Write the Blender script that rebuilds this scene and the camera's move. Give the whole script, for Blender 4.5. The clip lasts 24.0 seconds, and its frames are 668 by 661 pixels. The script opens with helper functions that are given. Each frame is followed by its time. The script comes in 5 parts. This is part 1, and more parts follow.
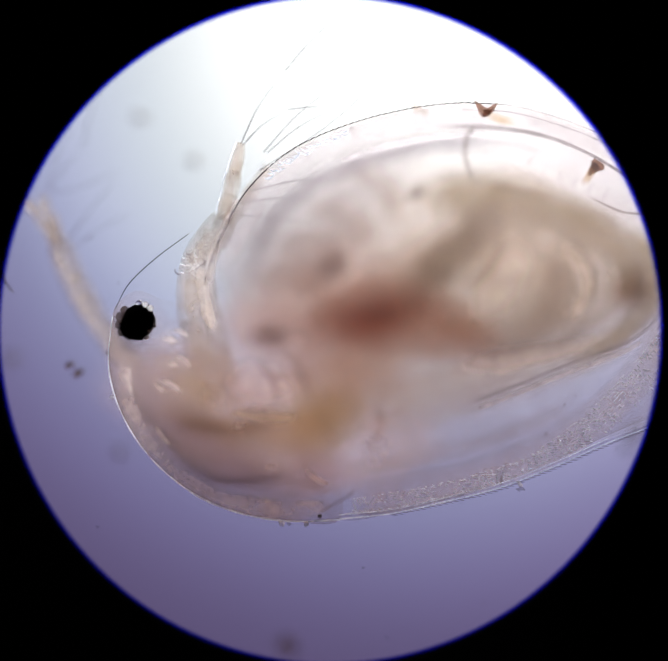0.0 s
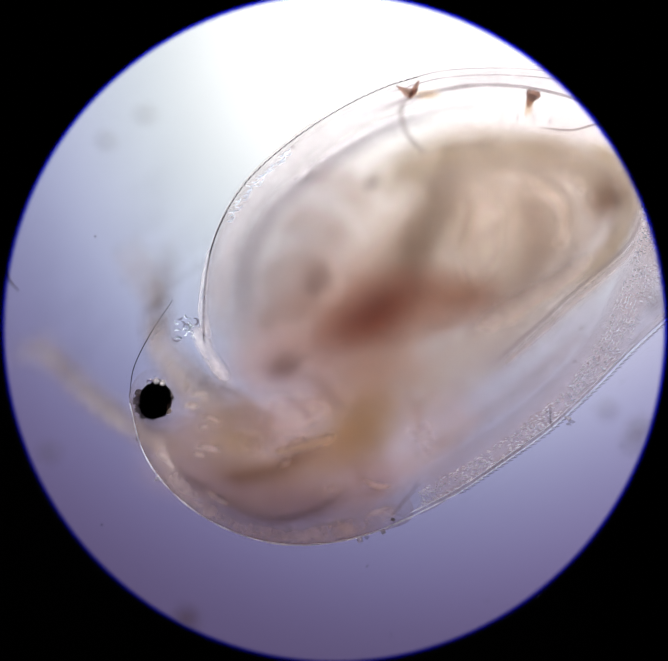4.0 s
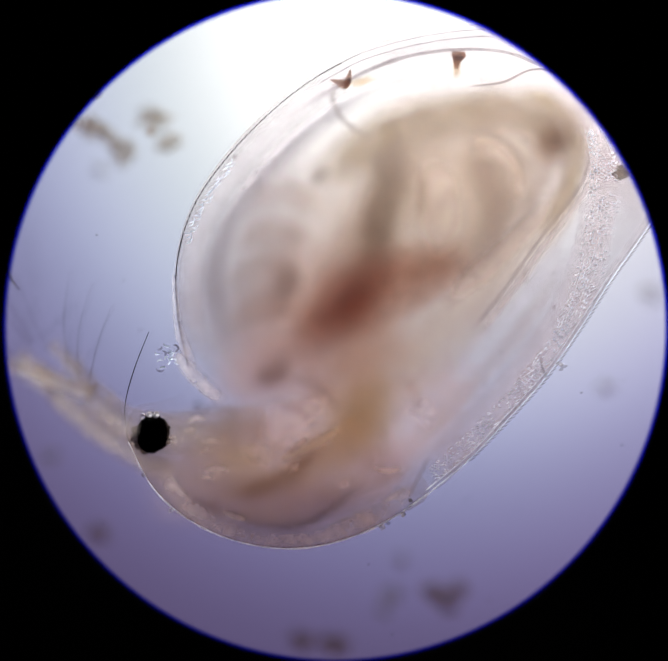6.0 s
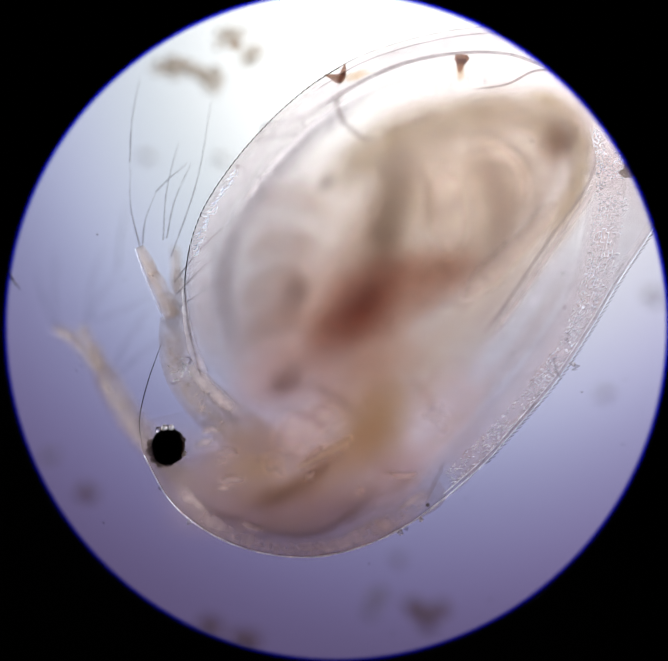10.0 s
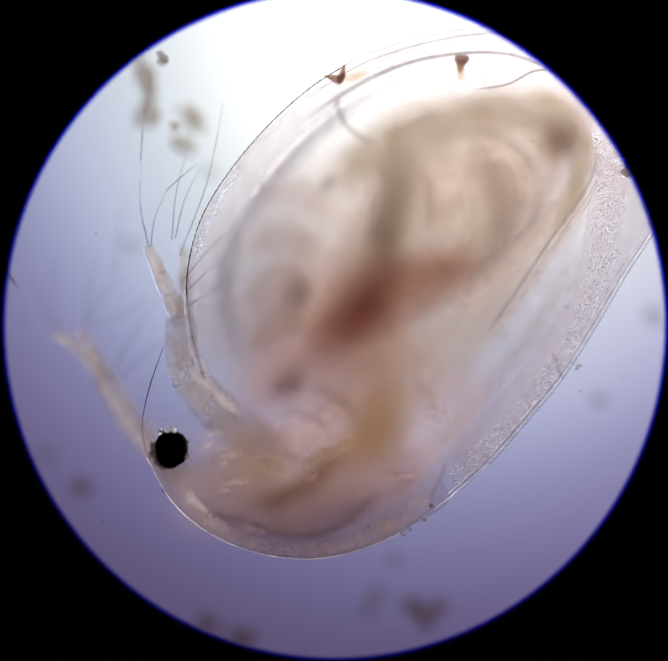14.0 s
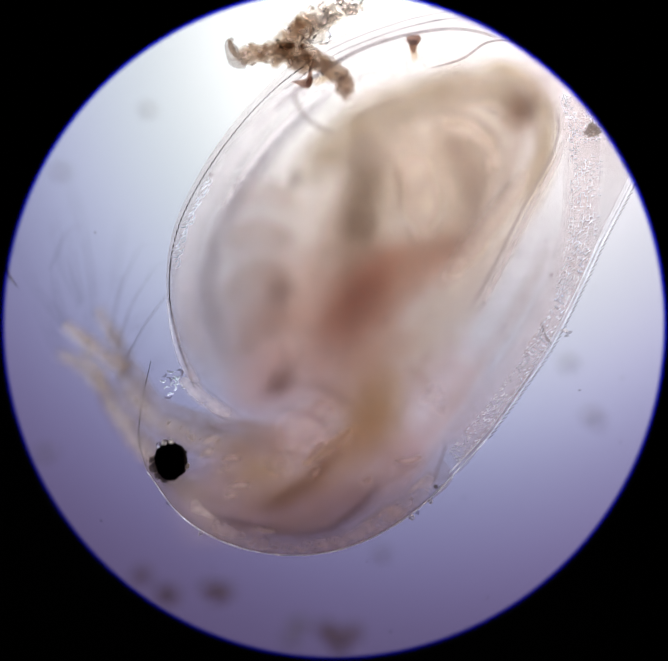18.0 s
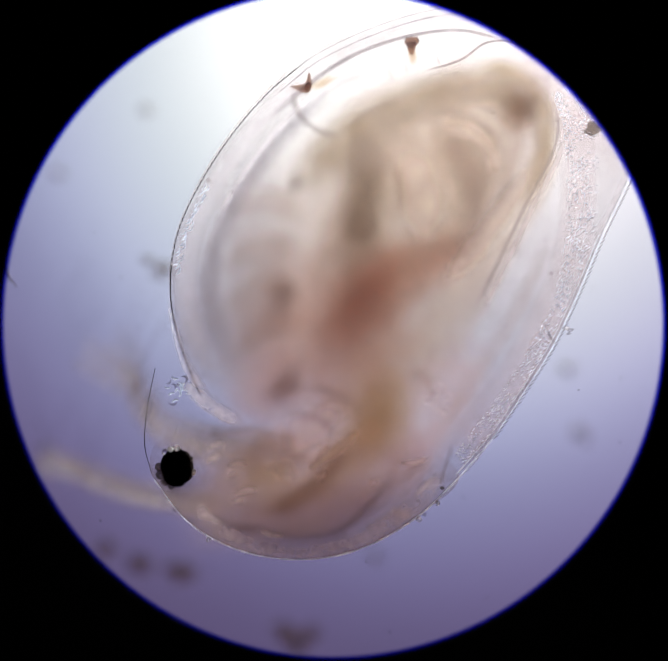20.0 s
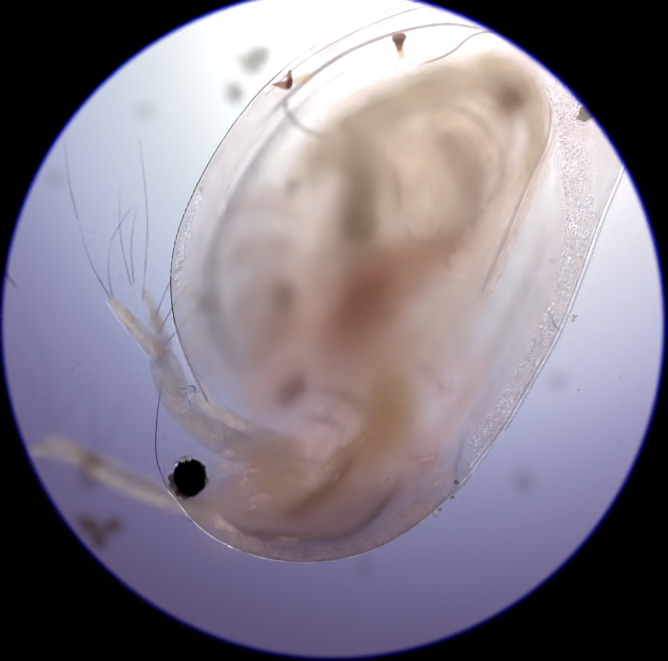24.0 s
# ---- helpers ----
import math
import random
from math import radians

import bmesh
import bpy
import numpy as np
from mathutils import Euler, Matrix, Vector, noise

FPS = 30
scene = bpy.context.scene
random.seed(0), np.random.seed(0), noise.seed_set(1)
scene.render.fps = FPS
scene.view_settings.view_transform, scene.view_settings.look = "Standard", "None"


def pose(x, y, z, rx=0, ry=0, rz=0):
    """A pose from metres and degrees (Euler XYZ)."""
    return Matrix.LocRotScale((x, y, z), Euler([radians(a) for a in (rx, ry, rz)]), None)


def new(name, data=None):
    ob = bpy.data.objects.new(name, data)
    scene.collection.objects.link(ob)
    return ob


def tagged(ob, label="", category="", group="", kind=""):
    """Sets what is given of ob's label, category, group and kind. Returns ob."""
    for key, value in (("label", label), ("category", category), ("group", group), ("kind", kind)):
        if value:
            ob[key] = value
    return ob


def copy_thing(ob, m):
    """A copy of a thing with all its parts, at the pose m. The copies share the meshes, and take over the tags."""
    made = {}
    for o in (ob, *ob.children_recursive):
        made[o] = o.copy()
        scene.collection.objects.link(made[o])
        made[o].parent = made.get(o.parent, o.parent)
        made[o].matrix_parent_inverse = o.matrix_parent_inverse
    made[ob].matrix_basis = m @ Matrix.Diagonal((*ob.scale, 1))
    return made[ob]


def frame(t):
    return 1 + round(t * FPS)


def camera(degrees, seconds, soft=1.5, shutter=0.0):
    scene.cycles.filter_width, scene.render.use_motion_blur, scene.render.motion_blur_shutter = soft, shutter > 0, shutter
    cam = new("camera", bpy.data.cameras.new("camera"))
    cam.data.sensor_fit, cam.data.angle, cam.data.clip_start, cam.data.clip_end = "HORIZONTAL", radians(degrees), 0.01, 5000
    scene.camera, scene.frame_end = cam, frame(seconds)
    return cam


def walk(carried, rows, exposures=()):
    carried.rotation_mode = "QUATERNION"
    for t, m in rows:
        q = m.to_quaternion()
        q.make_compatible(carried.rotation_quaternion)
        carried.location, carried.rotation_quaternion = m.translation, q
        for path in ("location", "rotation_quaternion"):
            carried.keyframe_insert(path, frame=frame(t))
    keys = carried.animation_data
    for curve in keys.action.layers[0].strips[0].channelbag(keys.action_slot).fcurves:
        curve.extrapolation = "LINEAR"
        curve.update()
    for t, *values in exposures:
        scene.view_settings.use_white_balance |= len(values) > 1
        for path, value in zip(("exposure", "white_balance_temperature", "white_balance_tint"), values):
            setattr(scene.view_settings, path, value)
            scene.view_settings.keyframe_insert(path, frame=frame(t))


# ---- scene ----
cam = camera(38.25, 24.0, soft=1.5, shutter=1.0)
# The specimen is 1.8 mm long; one metre of the scene stands for one millimetre of it. The plan below is
# drawn in units of 1.15 micrometres, on a sheet 1568 x 1551 units whose middle is the origin.
MM = 1.0
UNIT = 1.15e-3 * MM
REACH = 2.6 * MM         # from the lens to the plane of sharp focus
walk(cam, [(t, pose(x * MM, y * MM, REACH)) for t, x, y in (
    (0, 0.0126, 0.0138), (1.5, 0.0103, 0.0149), (2, 0.0034, 0.0103), (2.5, 0.0023, 0.0103), (4.5, 0, 0.008),
    (5, -0.0034, 0.008), (6, -0.0023, 0.0052), (7, -0.0063, 0.0046), (8, -0.0046, 0.0034), (9, -0.0034, 0.0034),
    (10, -0.004, 0.0034), (10.5, -0.0034, 0.0034), (12.5, 0.0052, 0.0011), (13, 0.0023, 0.0011), (14, 0, 0),
    (15, 0.0023, 0.0011), (16, 0.0034, -0.0023), (17, 0.0034, -0.0023), (18, 0.0023, -0.0023), (18.5, -0.0011, -0.0034),
    (20.5, 0.0057, -0.0023), (21, 0.0023, -0.0023), (22, 0, -0.0034), (23, 0.004, -0.0029), (24, 0.0057, -0.0023))])
# the shallow focus of a microscope objective
cam.data.dof.use_dof = True
cam.data.dof.focus_distance = REACH
cam.data.dof.aperture_fstop = 0.09

# ---------------------------------------------------------------- light
world = bpy.data.worlds.new("dark_room")
world.use_nodes = True
world.node_tree.nodes["Background"].inputs[0].default_value = (0.5, 0.55, 0.7, 1)
world.node_tree.nodes["Background"].inputs[1].default_value = 0.004
scene.world = world
scene.cycles.transparent_max_bounces = 72
scene.view_settings.exposure = 0.0


# ---------------------------------------------------------------- materials
def graph(name):
    m = bpy.data.materials.new(name)
    m.use_nodes = True
    t = m.node_tree
    t.nodes.clear()
    return m, t.nodes, t.links, t.nodes.new("ShaderNodeOutputMaterial")


def mottle(nodes, links, size, low, high, detail=2):
    """Two scales of noise, from low to high; size in units."""
    co = nodes.new("ShaderNodeTexCoord")
    n1, n2 = nodes.new("ShaderNodeTexNoise"), nodes.new("ShaderNodeTexNoise")
    for n, s in ((n1, size), (n2, size / 5)):
        n.inputs["Scale"].default_value = 1 / (s * UNIT)
        n.inputs["Detail"].default_value = detail
        links.new(co.outputs["Object"], n.inputs["Vector"])
    mix = nodes.new("ShaderNodeMath")
    mix.operation = "MULTIPLY_ADD"
    mix.inputs[1].default_value = 0.35
    links.new(n2.outputs["Fac"], mix.inputs[0])
    links.new(n1.outputs["Fac"], mix.inputs[2])
    rng = nodes.new("ShaderNodeMapRange")
    rng.inputs["From Min"].default_value, rng.inputs["From Max"].default_value = 0.42, 0.93
    rng.inputs["To Min"].default_value, rng.inputs["To Max"].default_value = low, high
    links.new(mix.outputs[0], rng.inputs["Value"])
    return rng.outputs[0]


def tissue(name, rgb, cover, glow=0.5, size=60, vary=0.35, white=0.44):
    """See-through tissue: absorbs by its colour and scatters the light from below; cover is how much of it one layer holds, white how
    little is lost in scattering."""
    m, nodes, links, out = graph(name)
    clear, stain, milk = nodes.new("ShaderNodeBsdfTransparent"), nodes.new("ShaderNodeBsdfTransparent"), nodes.new("ShaderNodeBsdfTranslucent")
    stain.inputs[0].default_value = (*rgb, 1)
    milk.inputs[0].default_value = (*[c * white for c in rgb], 1)
    inner, outer = nodes.new("ShaderNodeMixShader"), nodes.new("ShaderNodeMixShader")
    inner.inputs[0].default_value = glow
    links.new(stain.outputs[0], inner.inputs[1])
    links.new(milk.outputs[0], inner.inputs[2])
    att = nodes.new("ShaderNodeAttribute")
    att.attribute_name = "amount"
    a = nodes.new("ShaderNodeMath")
    a.operation = "MULTIPLY"
    links.new(att.outputs["Fac"], a.inputs[0])
    links.new(mottle(nodes, links, size, cover * (1 - vary), cover * (1 + vary)), a.inputs[1])
    a.use_clamp = True
    links.new(a.outputs[0], outer.inputs[0])
    links.new(clear.outputs[0], outer.inputs[1])
    links.new(inner.outputs[0], outer.inputs[2])
    links.new(outer.outputs[0], out.inputs[0])
    return m


def glass(name, rgb, ior, rough=0.0):
    m, nodes, links, out = graph(name)
    g = nodes.new("ShaderNodeBsdfGlass")
    g.inputs["Color"].default_value = (*rgb, 1)
    g.inputs["IOR"].default_value = ior
    g.inputs["Roughness"].default_value = rough
    links.new(g.outputs[0], out.inputs[0])
    return m


def solid(name, rgb, rough=0.6, metal=0.0, size=40, vary=0.3, shine=0.5):
    m, nodes, links, out = graph(name)
    b = nodes.new("ShaderNodeBsdfPrincipled")
    b.inputs["Roughness"].default_value, b.inputs["Metallic"].default_value = rough, metal
    b.inputs["Specular IOR Level"].default_value = shine
    hue = nodes.new("ShaderNodeMix")
    hue.data_type = "RGBA"
    hue.inputs["A"].default_value = (*[c * (1 - vary) for c in rgb], 1)
    hue.inputs["B"].default_value = (*[min(1, c * (1 + vary)) for c in rgb], 1)
    links.new(mottle(nodes, links, size, 0, 1), hue.inputs["Factor"])
    links.new(hue.outputs["Result"], b.inputs["Base Color"])
    links.new(b.outputs[0], out.inputs[0])
    return m


# ---------------------------------------------------------------- shapes
def spot(x, y, z=0.0):
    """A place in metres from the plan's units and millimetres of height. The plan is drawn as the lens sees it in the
    plane of focus, so what lies deeper is set wider by its depth."""
    k = UNIT * (1 - z * MM / REACH)
    return ((x - 784) * k, (775.5 - y) * k, z * MM)


def spline(points, n, closed=False):
    p = np.array(points, float)
    k = len(p)
    out = []
    for s in np.linspace(0, k if closed else k - 1, n, endpoint=not closed):
        i = min(int(s), k - 1 if closed else k - 2)
        f = s - i
        if closed:
            a, b, c, d = (p[(i + j) % k] for j in (-1, 0, 1, 2))
        else:
            b, c = p[i], p[i + 1]
            a = p[i - 1] if i else 2 * b - c
            d = p[i + 2] if i + 2 < k else 2 * c - b
        out.append(0.5 * (2 * b + (c - a) * f + (2 * a - 5 * b + 4 * c - d) * f * f + (3 * b - a - 3 * c + d) * f ** 3))
    return np.array(out)


def part(name, mesh, material, parent=None, label=""):
    """Links (verts, faces, density) as one mesh object under its thing or part."""
    verts, faces, dens = mesh
    me = bpy.data.meshes.new(name)
    me.from_pydata([tuple(v) for v in verts], [], faces)
    me.polygons.foreach_set("use_smooth", [True] * len(me.polygons))
    at = me.attributes.new("amount", "FLOAT", "POINT")
    at.data.foreach_set("value", np.ones(len(verts)) if dens is None else np.asarray(dens, float))
    me.materials.append(material)
    me.update()
    ob = new(name, me)
    ob.parent = parent
    return tagged(ob, label)


def join(*meshes):
    verts, faces, dens = [], [], []
    for v, f, d in meshes:
        n = len(verts)
        verts += [tuple(q) for q in v]
        faces += [[i + n for i in q] for q in f]
        dens += list(np.ones(len(v)) if d is None else d)
    return verts, faces, dens


def step(a, b, x):
    f = np.clip((x - a) / (b - a), 0, 1)
    return f * f * (3 - 2 * f)


def tube(points, n=24, sides=10, flat=1.0, soft=0.0, fade=0.0, half=False):
    """A round strand through points (x, y, height, radius); flat squeezes it in height. Its tissue thins out sideways by
    soft and towards its ends by fade. half: only its upper side, a ridge."""
    q = spline(points, n)
    xyz = np.array([spot(*r[:3]) for r in q])
    rad = np.maximum(q[:, 3], 0.2) * UNIT
    tang = np.gradient(xyz, axis=0)
    side = np.stack([-tang[:, 1], tang[:, 0], 0 * tang[:, 0]], 1)
    side /= np.linalg.norm(side, axis=1)[:, None] + 1e-15
    verts, dens = [], []
    for i in range(n):
        end = 1.0 if not fade else float(step(0, fade, i / (n - 1)) * step(0, fade, 1 - i / (n - 1)))
        for j in range(sides):
            a = math.pi * j / (sides - 1) if half else 2 * math.pi * j / sides
            v = xyz[i] + side[i] * rad[i] * math.cos(a)
            v[2] += rad[i] * flat * math.sin(a)
            verts.append(v)
            dens.append(end * (1 - abs(math.cos(a)) ** 1.5) ** soft if soft else end)
    faces = [[i * sides + j, i * sides + (j + 1) % sides, (i + 1) * sides + (j + 1) % sides, (i + 1) * sides + j]
             for i in range(n - 1) for j in range(sides - half)]
    if half:
        return verts, faces, dens
    faces += [list(range(sides))[::-1], [(n - 1) * sides + j for j in range(sides)]]
    return verts, faces, dens


def lens(cx, cy, rx, ry, turn, z, thick, core=0.3, wobble=0.08, seed=0, rings=9, segs=36, sheets=(1, -1)):
    """A rounded, flattened lump with an uneven outline; its tissue is full inside core and thins out to its rim."""
    verts, dens, faces = [], [], []
    c, s = math.cos(radians(turn)), math.sin(radians(turn))
    for side in sheets:
        for i in range(rings):
            r = i / (rings - 1)
            for j in range(segs):
                a = 2 * math.pi * j / segs
                w = 1 + wobble * (noise.noise((math.cos(a) * 1.3 + seed * 7.1, math.sin(a) * 1.3, seed)) * 1.6
                                  + noise.noise((math.cos(a) * 3.1, math.sin(a) * 3.1 + seed * 3.3, seed)))
                u, v = r * w * rx * math.cos(a), r * w * ry * math.sin(a)
                verts.append(spot(cx + u * c - v * s, cy - (u * s + v * c), z + (side * thick * math.sqrt(max(0, 1 - r * r)) if len(sheets) > 1 else 0.2 * thick * (1 - r * r) ** 2)))
                dens.append(1 - step(core, 1, r))
    n = rings * segs
    for i in range(rings - 1):
        for j in range(segs):
            k = (j + 1) % segs
            q = [i * segs + j, i * segs + k, (i + 1) * segs + k, (i + 1) * segs + j]
            faces.append(q[::-1])
            if len(sheets) > 1:
                faces.append([n + x for x in q])
    return verts, faces, dens


def dome(outline, hub, z, bulge, n=120, rings=14, rim=1.0, mid=1.0, hold=None):
    """One thin valve over an outline, bulged in height; its tissue goes from mid in the middle to rim at the edge,
    and thins out to nothing where hold is 0 (where the valve joins the rest)."""
    keep = np.clip(spline([(h,) for h in hold], n, closed=True)[:, 0], 0, 1) if hold else np.ones(n)
    edge = spline(outline, n, closed=True)
    verts, dens, faces = [], [], []
    for i in range(rings):
        r = (i / (rings - 1)) ** 0.8
        for e, h in zip(edge, keep):
            x, y = hub[0] + (e[0] - hub[0]) * r, hub[1] + (e[1] - hub[1]) * r
            verts.append(spot(x, y, z + bulge * (1 - r ** 3)))
            dens.append((mid + (rim - mid) * r ** 6) * (1 - (1 - h) * step(0.35, 0.95, r)))
    for i in range(rings - 1):
        for j in range(n):
            k = (j + 1) % n
            faces.append([i * n + j, i * n + k, (i + 1) * n + k, (i + 1) * n + j])
    return verts, faces, dens


def pebble(x, y, z, r, seed, rough=0.35, detail=2, squash=(1, 1, 1)):
    """An uneven grain."""
    bm = bmesh.new()
    bmesh.ops.create_icosphere(bm, subdivisions=detail, radius=1)
    o = np.array(spot(x, y, z))
    verts = []
    for v in bm.verts:
        k = 1 + rough * noise.noise(v.co * 1.4 + Vector((seed * 3.7, seed, 0))) + 0.4 * rough * noise.noise(v.co * 4 + Vector((0, seed, seed)))
        verts.append(o + np.array(v.co) * np.array(squash) * k * r * UNIT)
    faces = [[v.index for v in f.verts] for f in bm.faces]
    bm.free()
    return verts, faces, None


def ring(cx, cy, r0, r1, z0, z1, n=160, tall=1.009):
    """A flat washer; the density runs from 0 at its inner edge to 1 at its outer edge."""
    verts, dens = [], []
    for r, z, d in ((r0, z0, 0), (r1, z0, 1), (r1, z1, 1), (r0, z1, 0)):
        for j in range(n):
            a = 2 * math.pi * j / n
            verts.append(((cx - 784 + r * math.cos(a)) * UNIT, (775.5 - cy - r * tall * math.sin(a)) * UNIT, z * MM))
            dens.append(d)
    faces = [[a * n + j, a * n + (j + 1) % n, b * n + (j + 1) % n, b * n + j] for a, b in ((0, 1), (1, 2), (2, 3), (3, 0)) for j in range(n)]
    return verts, faces, dens


def thing(name, label, category, group="", x=784, y=775.5, z=0.0):
    ob = tagged(new(name), label, category, group)
    ob.empty_display_size = 0.1
    ob.location = spot(x, y, z)
    return ob


# ---------------------------------------------------------------- the microscope
BED = -0.43      # top of the glass slide, mm
LAMP = -2.5      # collector lens, mm
HOT = 20.0        # how much brighter an unseen zone past the top shines, added to light the tissue


def glow_material():
    """The lit collector lens: white to one side, falling off to a dim violet on the other; a hot zone is added out of
    view.
    """
    m, nodes, links, out = graph("lit_collector_lens")

    def calc(op, a, b=0.0, c=0.0):
        n = nodes.new("ShaderNodeMath")
        n.operation = op
        for i, v in enumerate((a, b, c)):
            if hasattr(v, "is_linked"):
                links.new(v, n.inputs[i])
            else:
                n.inputs[i].default_value = v
        return n.outputs[0]

    co, xyz = nodes.new("ShaderNodeTexCoord"), nodes.new("ShaderNodeSeparateXYZ")
    links.new(co.outputs["Object"], xyz.inputs[0])
    far = UNIT * 1000 * (REACH - LAMP * MM) / REACH
    right = calc("MULTIPLY_ADD", xyz.outputs["X"], 1.0 / far, -0.266)
    up = calc("MULTIPLY_ADD", xyz.outputs["Y"], 1 / far, -0.7755)
    side = calc("MINIMUM", calc("ABSOLUTE", right), 1.1)
    down = calc("MAXIMUM", calc("MULTIPLY", up, -1.0), 0.0)
    dist = calc("SQRT", calc("MULTIPLY_ADD", side, side, calc("MULTIPLY", down, down)))
    ramp = nodes.new("ShaderNodeValToRGB")
    links.new(calc("MULTIPLY", dist, 0.5), ramp.inputs[0])
    stops = ((0.25, (1, 1, 1)), (0.37, (0.70, 0.75, 0.82)), (0.49, (0.45, 0.475, 0.68)), (0.555, (0.29, 0.295, 0.487)),
             (0.66, (0.184, 0.160, 0.327)), (0.76, (0.118, 0.089, 0.198)), (1.0, (0.06, 0.045, 0.10)))
    el = ramp.color_ramp.elements
    el[0].position, el[1].position = stops[0][0], stops[-1][0]
    el[0].color, el[1].color = (*stops[0][1], 1), (*stops[-1][1], 1)
    for p, c in stops[1:-1]:
        el.new(p).color = (*c, 1)
    near = nodes.new("ShaderNodeMapRange")
    near.inputs["From Min"].default_value, near.inputs["From Max"].default_value = 0.3, 0.7
    near.inputs["To Min"].default_value, near.inputs["To Max"].default_value = 1.35, 1.0
    links.new(dist, near.inputs["Value"])
    # added bright zone beyond the visible part of the lens
    hot = nodes.new("ShaderNodeMapRange")
    hot.interpolation_type = "SMOOTHSTEP"
    hot.inputs["From Min"].default_value, hot.inputs["From Max"].default_value = 0.1, 0.7
    hot.inputs["To Min"].default_value, hot.inputs["To Max"].default_value = 1.0, HOT
    links.new(up, hot.inputs["Value"])
    warm = nodes.new("ShaderNodeMix")
    warm.data_type, warm.blend_type = "RGBA", "MULTIPLY"
    fac = nodes.new("ShaderNodeMapRange")
    fac.inputs["From Min"].default_value, fac.inputs["From Max"].default_value = 0.1, 1.0
    links.new(up, fac.inputs["Value"])
    links.new(fac.outputs[0], warm.inputs["Factor"])
    links.new(ramp.outputs[0], warm.inputs["A"])
    warm.inputs["B"].default_value = (1.0, 0.935, 0.87, 1)
    # a pinkish tint put into the light towards one side
    pink, away = nodes.new("ShaderNodeMix"), nodes.new("ShaderNodeMapRange")
    pink.data_type, pink.blend_type = "RGBA", "MULTIPLY"
    away.inputs["From Min"].default_value, away.inputs["From Max"].default_value = -0.1, 0.5
    links.new(right, away.inputs["Value"])
    links.new(away.outputs[0], pink.inputs["Factor"])
    links.new(warm.outputs["Result"], pink.inputs["A"])
    pink.inputs["B"].default_value = (1.08, 0.99, 1.035, 1)
    em = nodes.new("ShaderNodeEmission")
    links.new(pink.outputs["Result"], em.inputs[0])
    links.new(calc("MULTIPLY", near.outputs[0], hot.outputs[0]), em.inputs[1])
    links.new(em.outputs[0], out.inputs[0])
    return m


black = solid("black_flocked_metal", (0.0015, 0.0015, 0.0018), 0.95, shine=0.0)
# blue colour fringe of the optics, made as a stained ring
blue_fringe = tissue("blue_fringe_film", (0.0008, 0.02, 0.66), 1.5, glow=0.0, vary=0.02)
slide_glass = tissue("clear_slide_glass", (0.97, 0.985, 0.98), 0.6, glow=0.02, size=400, vary=0.2)
STOP = (786, 763, 781)


def microscope():
    lamp = thing("illuminator", "round frosted collector lens lit from within, under the slide", "lamp", z=LAMP)
    n = 96
    verts = [(0, 0, 0)] + [(5.5 * MM * math.cos(2 * math.pi * j / n), 5.5 * MM * math.sin(2 * math.pi * j / n), 0) for j in range(n)]
    part("lens", (verts, [[0, 1 + j, 1 + (j + 1) % n] for j in range(n)], None), glow_material(), lamp, "glowing frosted lens")
    part("housing", shift(ring(784, 775.5, 4800, 5600, -0.6, 0.25), (0, 0, 0)), black, lamp, "black metal lens ring")
    slide = plate("glass_slide", 4200, 3600, BED - 1.0, BED, slide_glass)
    tagged(slide, "clear glass microscope slide under the water drop", "glass slide", kind="structure")
    stop = thing("field_stop", "black round diaphragm with a thin blue colour fringe", "diaphragm", z=0.055)
    cx, cy, r = STOP
    r *= 1 - 0.055 * MM / REACH
    part("plate", shift(ring(cx, cy, r, 3400, 0.0, 0.03, tall=1.009), (0, 0, 0)), black, stop, "matt black plate")
    part("edge", shift(ring(cx, cy, r - 10, r + 2, -0.002, 0.001, tall=1.009), (0, 0, 0)), blue_fringe, stop, "blue ring added for the colour fringe of the optics")
    stage = part("stage", ring(784, 775.5, 4600, 9000, BED - 1.6, BED - 1.02), black)
    tagged(stage, "black metal stage plate with a round hole", "stage", kind="structure")


def shift(mesh, d):
    v, f, q = mesh
    return [tuple(np.array(p) + np.array(d)) for p in v], f, q


def plate(name, hx, hy, z0, z1, material):
    x, y = hx * UNIT, hy * UNIT
    c = [(sx * x, sy * y, z * MM) for z in (z0, z1) for sx, sy in ((-1, -1), (1, -1), (1, 1), (-1, 1))]
    f = [[3, 2, 1, 0], [4, 5, 6, 7], [0, 1, 5, 4], [1, 2, 6, 5], [2, 3, 7, 6], [3, 0, 4, 7]]
    return part(name, (c, f, None), material)


microscope()

# ---------------------------------------------------------------- the water flea
shell_stuff = tissue("carapace_film", (0.95, 0.83, 0.81), 0.20, glow=0.75, size=120, vary=0.3)
head_stuff = tissue("head_film", (0.88, 0.73, 0.66), 0.42, glow=0.6, size=90, vary=0.3)
# refraction at the margins is coloured in: a white line and a dark one
rim_gleam = tissue("white_rim_gleam", (0.79, 0.90, 1.0), 0.95, glow=1.0, size=50, vary=0.45, white=1.0)
rim_dark = tissue("rim_dark_line", (0.10, 0.09, 0.13), 0.36, glow=0.1, size=40, vary=0.7)
curl_glass = tissue("crumpled_cuticle", (1.0, 1.0, 1.0), 0.42, glow=1.0, size=16, vary=0.9, white=0.9)
net_glass = glass("clear_splinter", (1, 0.98, 0.97), 1.2)
thin_dark = solid("dark_cuticle", (0.03, 0.03, 0.035), 0.5)
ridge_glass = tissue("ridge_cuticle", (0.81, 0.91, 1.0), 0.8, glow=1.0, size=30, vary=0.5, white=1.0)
spot_stuff = tissue("shell_spot", (0.45, 0.40, 0.42), 0.3, glow=0.4, size=10, vary=0.4)
